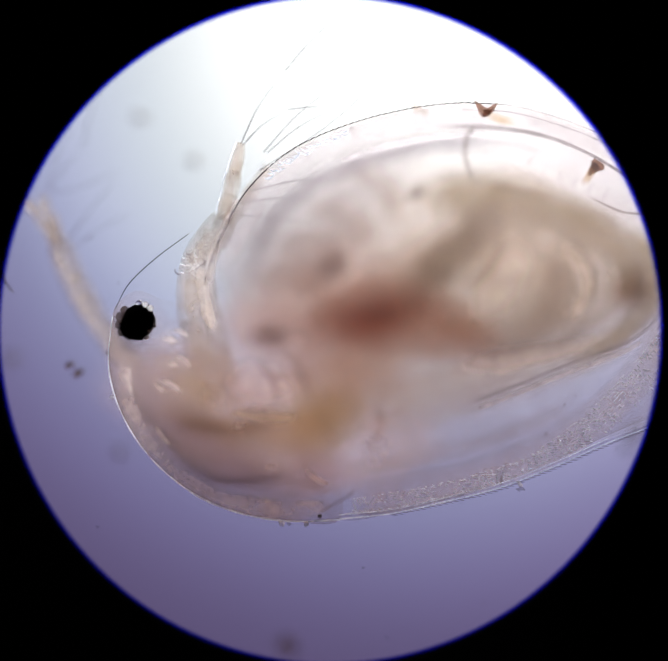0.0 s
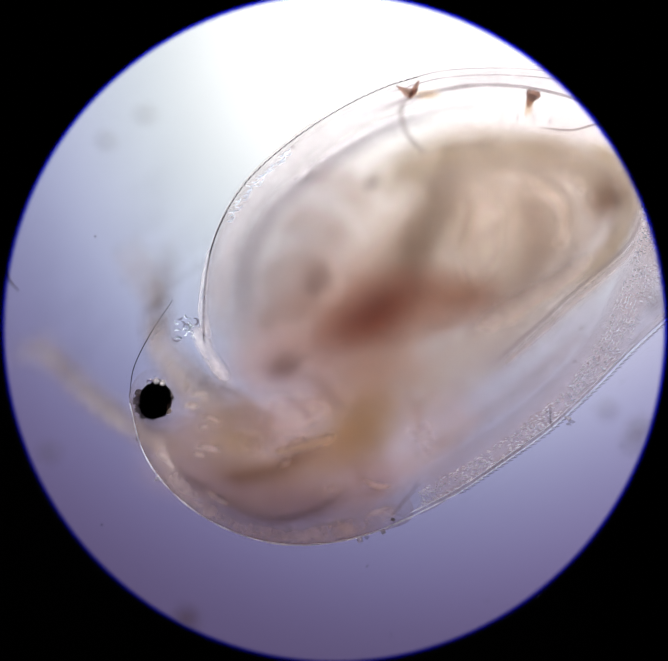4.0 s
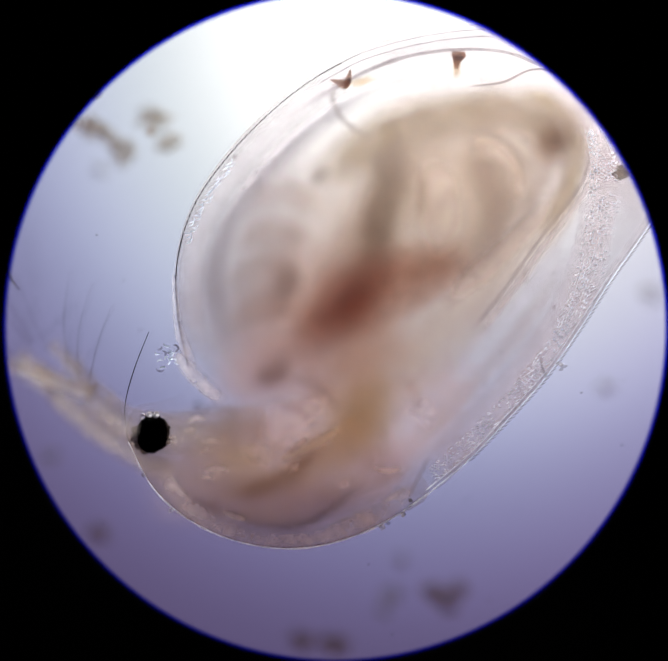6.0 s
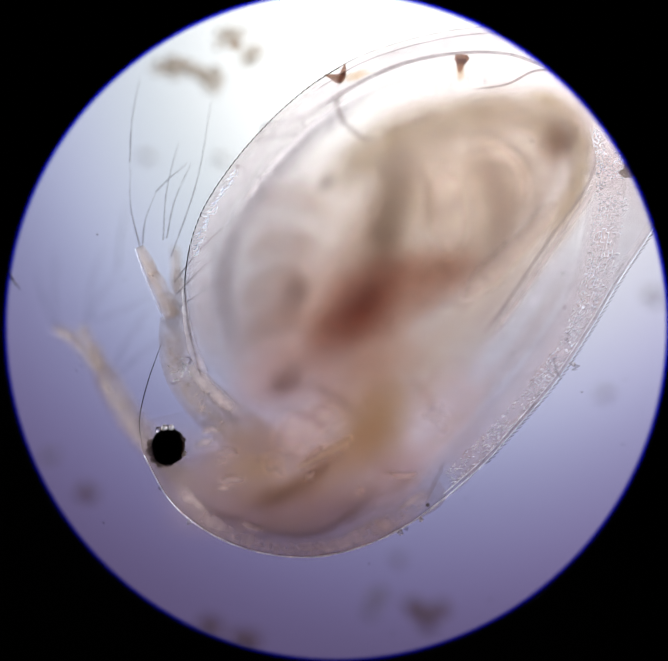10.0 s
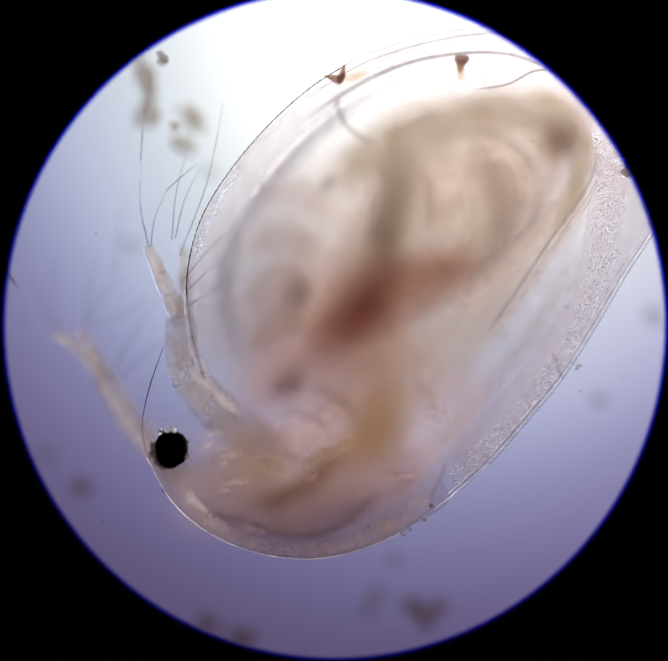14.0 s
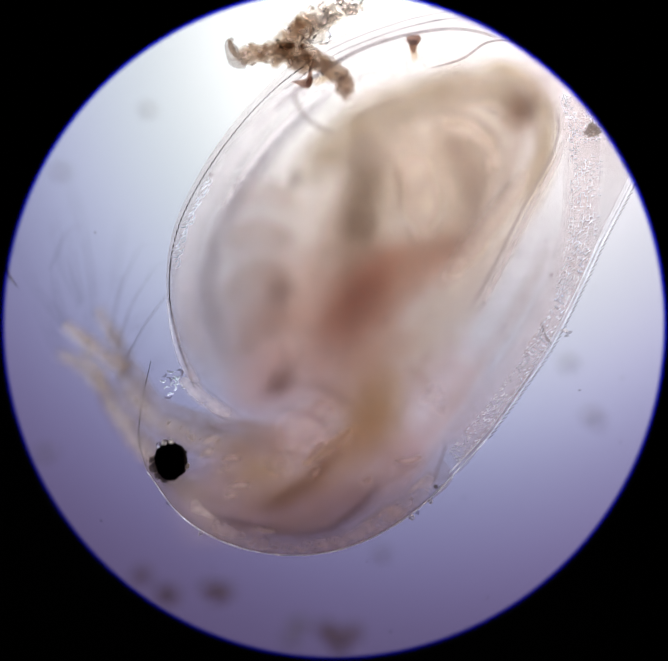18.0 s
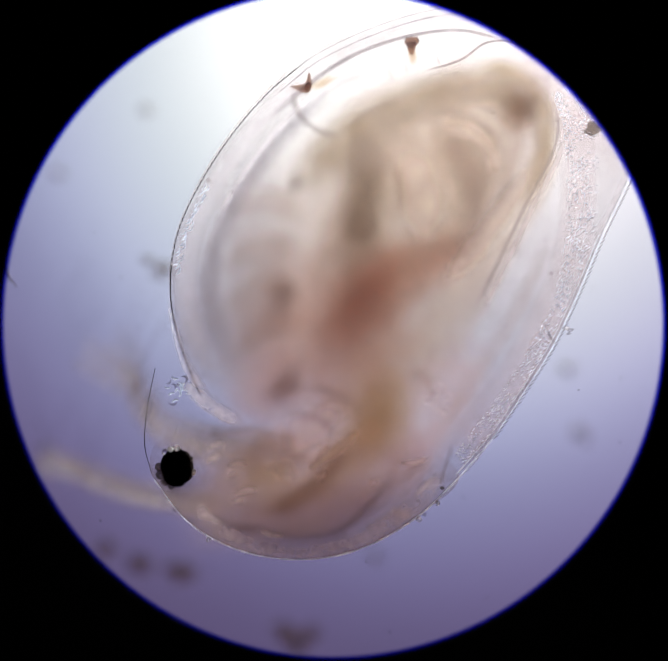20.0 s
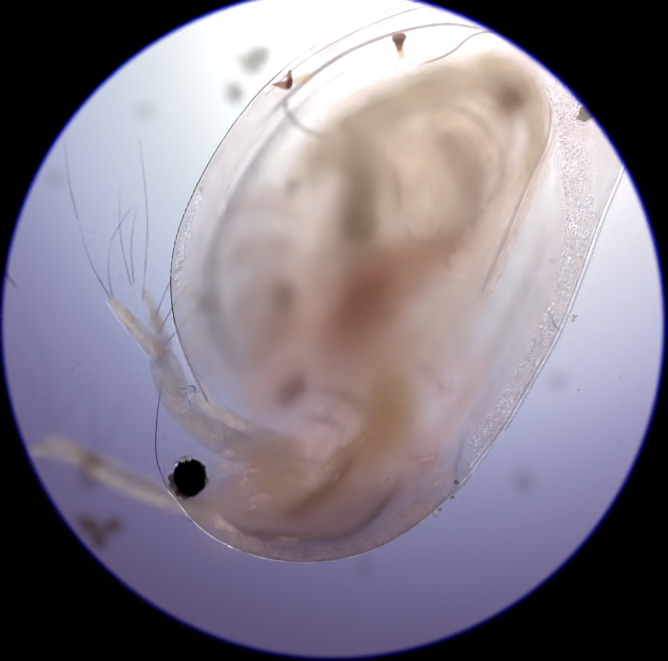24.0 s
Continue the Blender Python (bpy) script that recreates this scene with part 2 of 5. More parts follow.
thorn_stuff = tissue("thorn_cuticle", (0.32, 0.30, 0.36), 0.40, glow=0.35, size=20, vary=0.5)
ridge_dark = tissue("ridge_dim_line", (0.30, 0.26, 0.31), 0.5, glow=0.3, size=30, vary=0.6)
eye_black = solid("eye_pigment", (0.002, 0.002, 0.002), 0.95, shine=0.0)
eye_glass = glass("eye_crystal", (0.9, 0.9, 0.95), 1.5)
eye_white = tissue("crystal_highlight", (1, 1, 1), 0.9, 1.0, 10, 0.1, 1.0)
eye_brown = tissue("dim_crystal", (0.33, 0.27, 0.25), 0.75, 0.5, 10, 0.5)
arm_stuff = tissue("antenna_muscle", (0.93, 0.79, 0.65), 0.48, glow=0.58, size=50, vary=0.6, white=0.38)
muscle_stuff = tissue("pale_muscle", (1.0, 0.90, 0.80), 0.34, glow=1.0, size=25, vary=0.7, white=0.5)
hair_stuff = tissue("seta_cuticle", (0.30, 0.29, 0.33), 0.32, glow=0.4, size=60, vary=0.5)
bristle_stuff = tissue("bristle_cuticle", (0.10, 0.10, 0.12), 0.75, glow=0.3, size=60, vary=0.2)
claw_stuff = tissue("brown_claw", (0.36, 0.15, 0.05), 0.72, glow=0.2, size=20, vary=0.15)
amber = tissue("amber_stain", (0.80, 0.55, 0.22), 0.35, glow=0.2, size=30)

VALVE = [(478, 890), (446, 760), (440, 640), (473, 512), (545, 394), (640, 284), (742, 196), (850, 132), (1000, 84), (1150, 62),
         (1330, 70), (1560, 150), (1640, 260), (1610, 410), (1530, 545), (1462, 650), (1395, 765), (1318, 885), (1240, 980),
         (1150, 1082), (1055, 1168), (940, 1160), (760, 1050), (580, 960)]
HEAD = [(345, 1075), (340, 1030), (362, 990), (420, 975), (500, 950), (620, 960), (800, 1000), (980, 1080), (1055, 1168), (960, 1237),
        (860, 1285), (760, 1309), (660, 1308), (560, 1284), (470, 1237), (400, 1172)]
VALVE_HOLD = [0.2] + [1] * 19 + [0.5, 0, 0, 0]
HEAD_HOLD = [0.8, 0.4, 0.2, 0.1, 0, 0, 0, 0, 0.5] + [1] * 7
NET_INNER = [(1052, 1112), (1085, 1078), (1150, 1012), (1222, 932), (1262, 880), (1318, 804), (1352, 720), (1382, 612), (1396, 510), (1402, 430), (1402, 370), (1385, 290)]
NET_OUTER = [(1066, 1146), (1128, 1092), (1205, 1008), (1278, 920), (1322, 858), (1378, 765), (1420, 690), (1452, 612), (1470, 515), (1478, 440), (1465, 370), (1424, 285)]
BACK = VALVE[13:21][::-1]          # dorsal margin, from the head to the tail
BELLY = VALVE[0:11]                # ventral margin, from the head to the tail

flea = thing("water_flea", "translucent beige water flea with a black eye, lying on its side", "water flea")


def organ(name, rgb, cover, mesh, label="", glow=0.5, parent=None, size=60, vary=0.3, white=0):
    return part(name, mesh, tissue(name + "_tissue", rgb, cover, glow, size, vary, white or (0.68 if glow > 0.84 else 0.45)), parent or flea, label)


def along(points, n, z=0.0, push=0.0):
    """n places on a margin, pushed outwards (to the left of its way) by push, with the direction there."""
    q = spline([p[:2] for p in points], 400)
    d = np.concatenate([[0], np.cumsum(np.linalg.norm(np.diff(q, axis=0), axis=1))])
    g = np.gradient(q, axis=0)
    g /= np.linalg.norm(g, axis=1)[:, None]
    out = []
    for s in np.linspace(0, d[-1], n):
        p = np.array([np.interp(s, d, q[:, 0]), np.interp(s, d, q[:, 1])])
        t = np.array([np.interp(s, d, g[:, 0]), np.interp(s, d, g[:, 1])])
        out.append((p + np.array([t[1], -t[0]]) * push, t))
    return out


def line(points, r, z=0.0, push=0.0, n=60, sides=6, half=False):
    return tube([(p[0], p[1], z, r) for p, _ in along(points, n, z, push)], n * 2, sides, 0.35 if half else 1.0, half=half)


def bevel(points, w, z=0.0, push=0.0, n=140, slope=1, taper=0.0):
    """The sloping edge of a margin, w wide; slope says which of its borders lies lower."""
    mid = along(points, n, z, push)
    verts = []
    for k, (p, t) in enumerate(mid):
        out = np.array([t[1], -t[0]])
        v = w * (1 - taper * k / n) * (1 + 0.9 * noise.noise((k * 0.13, w, push)) + 0.3 * noise.noise((k * 0.5, w, push)))
        verts += [spot(*(p + out * v / 2), z + slope * 0.5 * v * UNIT), spot(*(p - out * v / 2), z - slope * 0.5 * v * UNIT)]
    return verts, [[2 * i, 2 * i + 1, 2 * i + 3, 2 * i + 2] for i in range(n - 1)], None


def shell():
    part("carapace_valve", dome(VALVE, (960, 640), 0.0, 0.06, rim=1.3, hold=VALVE_HOLD), shell_stuff, flea, "clear near valve of the shell")
    part("carapace_valve", dome(VALVE, (960, 640), -0.005, -0.31, rim=1.3, hold=VALVE_HOLD), shell_stuff, flea, "clear far valve of the shell")
    part("head_shield", dome(HEAD, (690, 1120), -0.002, 0.045, rim=1.2, hold=HEAD_HOLD), head_stuff, flea, "clear near side of the head shield")
    part("head_shield", dome(HEAD, (690, 1120), -0.007, -0.29, rim=1.2, hold=HEAD_HOLD), head_stuff, flea, "clear far side of the head shield")
    # white strips for the gleam of the edges, dark strips beside them
    part("head_rim", bevel(HEAD[8:] + HEAD[:1], 3.6, slope=-1, taper=0.4), rim_gleam, flea, "edge of the head shield, drawn white for its gleam")
    part("head_dark_line", line(HEAD[8:] + HEAD[:1], 1.0, -0.004, -3.6, 70, half=True), rim_dark, flea, "thin dark line beside the bright edge")
    back = part("back_rim", bevel(BACK, 3.0, taper=0.65), rim_gleam, flea, "edge of the shell's back, drawn white for its gleam")
    part("back_rim", bevel(BACK[:6], 2.4, 0.0, 9.5, taper=0.5), rim_gleam, back, "second gleaming line inside the shell's edge, drawn white")
    part("back_dark_line", line(BACK, 1.6, -0.002, 5, 70, half=True), rim_dark, back, "thin dark line along the shell's back")
    part("back_band", tube([(p[0], p[1], -0.012, 8) for p, _ in along(BACK, 40, push=14)], 90, 10, 0.3, 1.0, 0.06, True),
         tissue("back_band_cuticle", (1.0, 0.95, 0.96), 0.24, 1.0, 50, 0.5, 0.6), back, "pale thickened edge of the shell's back")
    belly = part("belly_rim", line([p for p, _ in along(BELLY[:8], 58)][:20], 1.3, 0.0), thin_dark, flea, "dark edge of the valve")
    part("belly_band", tube([(432, 655, 0.0, 3), (438, 720, 0.0, 8), (450, 790, 0.0, 13), (470, 850, 0.0, 15), (505, 905, 0.0, 8)], 30, 10, 0.4, 0.5, 0.2, True),
         tissue("belly_band_cuticle", (1.0, 0.96, 0.97), 0.5, 1.0, 40, 0.4, 0.8), belly, "white rolled edge of the valve")
    part("belly_rim", line(BELLY[6:], 1.3, 0.0, half=True), rim_dark, belly, "faint far edge of the valve")
    part("belly_rim", line(BELLY[6:], 1.5, -0.01, -16, half=True), ridge_dark, belly, "faint inner edge of the valve")
    # spinules along the belly margin: dashes
    data = None
    for i, (p, t) in enumerate(along(BELLY[:8], 58)):
        if not 18 <= i <= 53:
            continue
        turn = math.degrees(math.atan2(-t[1], t[0]))
        if data is None:
            ob = part("spinule", tube([(784 - 8, 775.5, 0, 0.7), (784, 774.8, 0, 1.45), (784 + 6, 775.5, 0, 0.6)], 7, 6), thin_dark, belly)
            data = ob.data
        else:
            ob = new("spinule", data)
            ob.parent = belly
        ob.matrix_basis = pose(*spot(*p, 0.0), 0, 0, turn + random.uniform(0, 8))
    band = [p for p, _ in along(BELLY[:8], 24, push=-34)]
    organ("valve_band", (0.93, 0.90, 0.90), 0.24, tube([(p[0], p[1], -0.03, 30) for p in band], 60, 12, 0.4, 0.5, 0.12), "pale band along the valve's edge", 0.9, parent=belly)
    band = [p for p, _ in along(BELLY[:8], 24, push=-92)]
    organ("valve_band", (0.48, 0.45, 0.50), 0.30, tube([(p[0], p[1], -0.10, 30) for p in band], 60, 12, 0.4, 0.8, 0.15), "greyish band inside the valve", 0.6, parent=belly)
    # small thorns on the back margin
    data = None
    for p, t in along(BACK[1:], 62, push=-4):
        turn = math.degrees(math.atan2(-t[1], t[0]))
        if data is None:
            first = part("thorn", tube([(784 - 8, 775.5 - 2, 0, 1.0), (784, 773.5 + 2, 0, 1.6), (784 + 8, 775.5 + 4, 0, 0.6)], 7, 6), thorn_stuff, back)
            data, ob = first.data, first
        else:
            ob = new("thorn", data)
            ob.parent = back
        ob.matrix_basis = pose(*spot(*p, 0.0), 0, 0, turn + random.uniform(-6, 6))
    # comb of short bristles inside the belly margin
    data = None
    for p, t in along([(462, 600), (480, 535), (520, 465), (552, 408)], 30):
        if data is None:
            first = part("bristle", tube([(784 - 5, 775.5 + 8, 0, 0.8), (784 + 3, 775.5, 0, 2.0), (784 + 2, 775.5 - 9, 0, 0.8)], 7, 6, 0.9, half=True), ridge_glass, belly)
            data, ob = first.data, first
        else:
            ob = new("bristle", data)
            ob.parent = belly
        ob.matrix_basis = pose(*spot(p[0] + random.uniform(-6, 8), p[1], 0.006), 0, 0, random.uniform(-45, 5))
    # net of ridges on the shell, along the back: slanting ribs by the head, brick-like cells towards the tail
    inner, outer = spline(NET_INNER, 140), spline(NET_OUTER, 140)
    rows, rng, net, ridge_shades = 9, random.Random(4), [], []

    def knot(j, i):
        f = i / rows
        p = inner[j] * (1 - f) + outer[j] * f
        return p + np.array([noise.noise((j * 0.3, i * 0.7, 1.0)), noise.noise((j * 0.3, i * 0.7, 5.0))]) * 2.4

    def ridge(a, c, r, bow):
        """The sloping side of one ridge, a narrow strip."""
        m = (a + c) / 2 + np.array([c[1] - a[1], a[0] - c[0]]) * bow
        n = np.array([c[1] - a[1], a[0] - c[0]]) / (np.linalg.norm(c - a) + 1e-9)
        n = n if n[1] < 0 else -n
        verts = []
        for p, w in ((a, 0.5 * r), ((a + m) / 2, 0.9 * r), (m, r), ((c + m) / 2, 0.9 * r), (c, 0.5 * r)):
            verts += [spot(*(p + n * w), 0.005 + w * UNIT), spot(*(p - n * w), 0.005 - w * UNIT)]
        return verts, [[2 * i, 2 * i + 1, 2 * i + 3, 2 * i + 2] for i in range(4)], None

    for j in range(1, 138):
        tail = float(step(50, 95, j))                 # 0 by the head, 1 by the tail
        for i in range(rows):
            patch = noise.noise((j * 0.11, i * 0.3, 3.0)) + 0.35 * noise.noise((j * 0.4, i * 0.9, 8.0))
            if patch < -0.22 + 0.25 * (i > 6) * tail:
                continue
            if (j + i) % 2 and rng.random() < 0.85:
                q = ridge(knot(j, i), knot(min(139, j + rng.choice((0, 0, 0, 1))), i + 1), rng.uniform(0.9, 1.6), rng.uniform(-0.1, 0.1))
                net.append(q)
                # dark copy shifted aside, painted as the ridge's shaded side
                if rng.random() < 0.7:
                    ridge_shades.append(shift(q, (0.6 * UNIT, -2.3 * UNIT, -0.003)))
            if rng.random() < 0.14 + 0.42 * tail:
                net.append(ridge(knot(j, i), knot(j + 1, i), rng.uniform(0.7, 1.2), rng.uniform(-0.2, 0.2)))
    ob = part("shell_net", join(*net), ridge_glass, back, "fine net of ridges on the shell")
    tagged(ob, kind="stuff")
    ob = part("shell_ridge_shade", join(*ridge_shades), ridge_dark, back, "fine dim copies of the ridges, drawn as their shaded sides")
    tagged(ob, kind="stuff")
    organ("net_tint", (0.98, 0.84, 0.83), 0.34, tube([(p[0] - 12, p[1] - 8, -0.03, 46) for p in (inner + outer)[::7] / 2], 60, 14, 0.2, 0.4, 0.1, True), "pinkish film under the net", 0.9, size=90, parent=back)
    # the thin fold inside the belly margin, its shade drawn as a grey strip
    fold = [p for p, _ in along(BELLY[2:9], 24, push=-74)]
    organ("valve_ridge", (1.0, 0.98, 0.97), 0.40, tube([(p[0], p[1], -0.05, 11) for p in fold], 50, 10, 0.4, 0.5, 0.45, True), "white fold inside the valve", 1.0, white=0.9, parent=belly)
    organ("valve_ridge", (0.5, 0.47, 0.50), 0.3, tube([(p[0] + 13, p[1] + 11, -0.06, 9) for p in fold], 50, 10, 0.4, 0.5, 0.2, True), "grey strip drawn as the shade of the fold", 0.5, parent=belly)
    organ("hem", (0.80, 0.74, 0.76), 0.30, tube([(p[0], p[1], -0.06, 26) for p, _ in along(BELLY[7:], 20, push=-28)], 40, 10, 0.4, 0.6, 0.15, True), "greyish hem of the valve", 0.7, parent=belly)
    organ("net_band", (0.80, 0.62, 0.52), 0.26, tube([(p[0], p[1], -0.07, 26) for p, _ in along(BACK, 30, push=118)][:21], 50, 10, 0.5, 0.8, 0.2, True), "tan band inside the net", 0.6, size=40, parent=back)
    # small things that cling to the shell
    for x, y, r in ((1325, 640, 4), (1210, 830, 4), (1330, 720, 4), (1175, 905, 3.5), (560, 395, 5)):
        part("spot", pebble(x, y, -0.02, r * 1.2, x, 0.4, 1), spot_stuff, back if x > 800 else belly, "tiny grey spot on the shell")
    for x, y, r in ((1349, 853, 7), (1359, 858, 6), (1354, 866, 5)):
        part("tatter", pebble(x, y, 0.0, r, x, 0.8, 2, (1.2, 0.7, 0.4)), curl_glass if r > 6 else spot_stuff, back, "crumpled tatter on the shell's edge")
    for x, y, r in ((948, 1252, 7), (962, 1243, 5), (996, 1220, 6), (452, 1232, 6), (384, 1152, 5)):
        part("crumb", pebble(x, y, 0.0, r, x, 0.5, 2), curl_glass if r > 5 else hair_stuff, flea, "clear crumb at the head's edge")
    return back, belly


def eye():
    ball = part("eye", pebble(402, 1053, 0.01, 46, 3, 0.22, 3, (0.78, 1.04, 0.9)), eye_black, flea, "round black compound eye")
    rng = random.Random(2)
    # three clear crystals are coloured white to hold their highlights
    for a, r in ((78, 7), (100, 7), (122, 8), (172, 10), (196, 12), (222, 11), (246, 10), (338, 8), (20, 6)):
        i = a
        part("crystal", pebble(400 + 40 * math.cos(radians(a)), 1053 - 45 * math.sin(radians(a)), 0.015 + rng.uniform(-0.015, 0.015), r, i, 0.12, 2),
             eye_white if a in (78, 100, 338) else eye_brown if 160 < a < 260 else eye_glass, ball, "clear lens of the eye")
    part("eye_bristle", tube([(341, 1060, 0.0, 0.8), (334, 990, 0.0, 1.1), (352, 905, 0.0, 1.2), (383, 815, 0.0, 0.8)], 30, 6), bristle_stuff, flea, "long thin dark bristle")
    part("ocellus", pebble(502, 980, -0.14, 6, 9, 0.2), eye_black, flea, "tiny black simple eye")
    for i in range(18):
        x, y, a, r = 428 + rng.uniform(-22, 24), 856 + rng.uniform(-34, 50), rng.uniform(0, 6.283), rng.uniform(5, 11)
        arc = [(x + r * math.cos(a + k), y + r * 0.8 * math.sin(a + k), -0.008, q) for k, q in ((-1.2, 0.8), (-0.4, 2.3), (0.5, 2.5), (1.2, 0.8))]
        part("frill", tube(arc, 12, 6, 1.2, half=True), (ridge_glass, ridge_glass, ridge_dark)[i % 3], flea, "crumpled clear membrane at the valve's corner")
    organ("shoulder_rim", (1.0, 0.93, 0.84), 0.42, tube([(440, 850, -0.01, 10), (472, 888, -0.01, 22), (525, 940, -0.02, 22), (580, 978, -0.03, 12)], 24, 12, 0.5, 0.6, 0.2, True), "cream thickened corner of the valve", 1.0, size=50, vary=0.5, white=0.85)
    organ("shoulder_fold", (0.5, 0.42, 0.38), 0.35, tube([(462, 892, -0.02, 4), (500, 935, -0.02, 7), (560, 985, -0.03, 5)], 20, 8, 0.5, 0.6, 0.3, True), "dim fold under the corner", 0.4)


def organs():
    Z = -0.20
    organ("body_mass", (0.91, 0.75, 0.62), 0.46, lens(930, 590, 590, 345, 43, Z - 0.01, 0.09, 0.35, 0.05, 1, 14, 64), "milky beige trunk", 0.54, size=160)
    organ("filter_chamber", (0.74, 0.68, 0.68), 0.34, lens(600, 640, 330, 150, 68, Z, 0.08, 0.45, 0.06, 2, 12, 48), "greyish chamber of the filter limbs", 0.7, size=120)
    organ("heart_region", (0.98, 0.71, 0.61), 0.5, lens(720, 780, 280, 200, 60, Z, 0.1, 0.2, 0.1, 3), "pinkish tissue", 0.38, size=90)
    gut = organ("gut", (0.56, 0.22, 0.08), 0.66, tube([(690, 890, Z, 40), (790, 780, Z, 80), (860, 715, Z, 120), (960, 665, Z, 105), (1070, 630, Z, 80), (1160, 560, Z, 45)],
          36, 16, 0.5, 0.9, 0.25), "rusty red filled gut", 0.35, size=80)
    core = organ("gut_core", (0.60, 0.19, 0.05), 0.84, lens(850, 712, 180, 92, 52, Z, 0.05, 0.0, 0.15, 5), "dark red middle of the gut", 0.35)
    organ("mid_gut", (0.60, 0.41, 0.27), 0.46, lens(865, 590, 175, 115, 62, Z, 0.06, 0.1, 0.12, 84), "brown tissue above the gut", 0.45, size=70)
    organ("dark_gland", (0.22, 0.13, 0.10), 0.62, lens(702, 684, 56, 46, 70, Z, 0.04, 0.0, 0.2, 6), "brown round gland", 0.4)
    organ("dark_gland", (0.24, 0.12, 0.12), 0.5, lens(676, 899, 74, 46, 30, Z, 0.04, 0.0, 0.2, 7), "brown gland behind the head", 0.4)
    organ("dark_gland", (0.3, 0.24, 0.20), 0.42, lens(768, 432, 40, 32, 60, -0.12, 0.03, 0.0, 0.2, 8), "faint grey gland", 0.4)
    organ("waist", (0.98, 0.77, 0.66), 0.28, lens(820, 880, 260, 110, 30, Z, 0.06, 0.2, 0.12, 85), "warm tissue between head and trunk", 0.3, size=80)
    organ("back_wall", (1.0, 0.88, 0.72), 0.42, tube([(1380, 400, -0.13, 34), (1325, 510, -0.13, 46), (1232, 612, -0.13, 60), (1140, 725, -0.13, 70), (1050, 840, -0.14, 70), (970, 930, -0.15, 60)],
          40, 14, 0.5, 0.6, 0.15), "cream wall of the back", 0.35)
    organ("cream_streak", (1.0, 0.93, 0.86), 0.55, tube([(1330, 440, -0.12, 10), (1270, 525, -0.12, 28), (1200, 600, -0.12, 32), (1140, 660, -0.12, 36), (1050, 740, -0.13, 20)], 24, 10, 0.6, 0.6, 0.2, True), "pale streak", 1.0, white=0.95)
    organ("brood_chamber", (0.92, 0.84, 0.90), 0.20, lens(1190, 800, 330, 115, 52, Z, 0.08, 0.6, 0.03, 10, 12, 48), "clear empty brood chamber", 0.5)
    organ("body_line", (0.42, 0.35, 0.36), 0.25, tube([(1400, 340, -0.015, 3), (1397, 390, -0.015, 4), (1372, 450, -0.015, 5), (1292, 562, -0.02, 5), (1208, 690, -0.03, 6), (1130, 800, -0.05, 6)], 40, 8, 0.6, 0.3, 0.1), "thin grey body line", 0.4)
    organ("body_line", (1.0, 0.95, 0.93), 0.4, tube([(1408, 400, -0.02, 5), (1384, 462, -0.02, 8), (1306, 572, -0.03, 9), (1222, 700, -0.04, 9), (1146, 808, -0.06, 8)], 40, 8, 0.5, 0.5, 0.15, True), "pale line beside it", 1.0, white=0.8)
    organ("valve_haze", (0.84, 0.74, 0.74), 0.30, lens(1440, 290, 270, 130, 120, -0.08, 0.05, 0.3, 0.08, 44), "pinkish haze at the hind end", 0.6)
    organ("trunk_root", (1.0, 0.79, 0.64), 0.42, lens(890, 850, 250, 150, 48, Z, 0.08, 0.15, 0.1, 45), "beige root of the trunk", 0.25, size=90)
    # head
    organ("head_mass", (0.93, 0.72, 0.64), 0.37, lens(690, 1122, 340, 180, 8, Z, 0.09, 0.45, 0.06, 11, 12, 48), "pinkish grey head tissue", 0.85, size=100)
    organ("head_muscle", (1.0, 0.86, 0.80), 0.5, lens(715, 1010, 195, 105, 35, -0.15, 0.03, 0.1, 0.15, 12, sheets=(1,)), "pale pink muscle", 0.95, size=60)
    organ("foregut", (0.78, 0.58, 0.24), 0.38, tube([(500, 1075, Z, 30), (580, 1125, Z, 50), (690, 1150, Z, 52), (800, 1085, Z, 66), (885, 1005, Z - 0.03, 84), (910, 930, Z - 0.04, 70), (900, 870, Z - 0.04, 40)],
          44, 16, 0.5, 0.8, 0.2), "olive yellow foregut", 0.5, size=70)
    organ("foregut_wall", (0.42, 0.24, 0.10), 0.52, tube([(530, 1188, -0.13, 16), (630, 1178, -0.13, 26), (705, 1142, -0.13, 28), (765, 1100, -0.13, 22), (820, 1055, -0.13, 14)], 30, 12, 0.5, 0.8, 0.3), "brown wall of the foregut", 0.3)
    # the gleam along the foregut is put in as a pale strip
    organ("foregut_gleam", (1.0, 0.90, 0.66), 0.6, tube([(690, 1108, -0.07, 6), (740, 1082, -0.07, 14), (800, 1050, -0.08, 17), (850, 1010, -0.09, 9)], 24, 10, 0.5, 0.6, 0.2, True), "pale strip drawn as a gleam on the foregut", 1.0)
    organ("foregut_gland", (0.80, 0.66, 0.26), 0.5, lens(612, 1095, 90, 50, 5, -0.16, 0.02, 0.1, 0.2, 81), "olive yellow lobe", 0.6)
    organ("foregut_gland", (0.78, 0.55, 0.24), 0.36, lens(885, 1020, 150, 120, 70, -0.2, 0.03, 0.1, 0.2, 82), "ochre lobe", 0.5)
    organ("brain", (0.54, 0.37, 0.42), 0.42, lens(690, 1195, 235, 72, 2, Z, 0.08, 0.55, 0.06, 14, 10, 48), "dim purple brown tissue", 0.4, size=60)
    organ("head_gland", (0.60, 0.48, 0.50), 0.34, lens(520, 1120, 95, 85, 30, Z, 0.05, 0.2, 0.15, 83), "greyish gland behind the eye", 0.5)
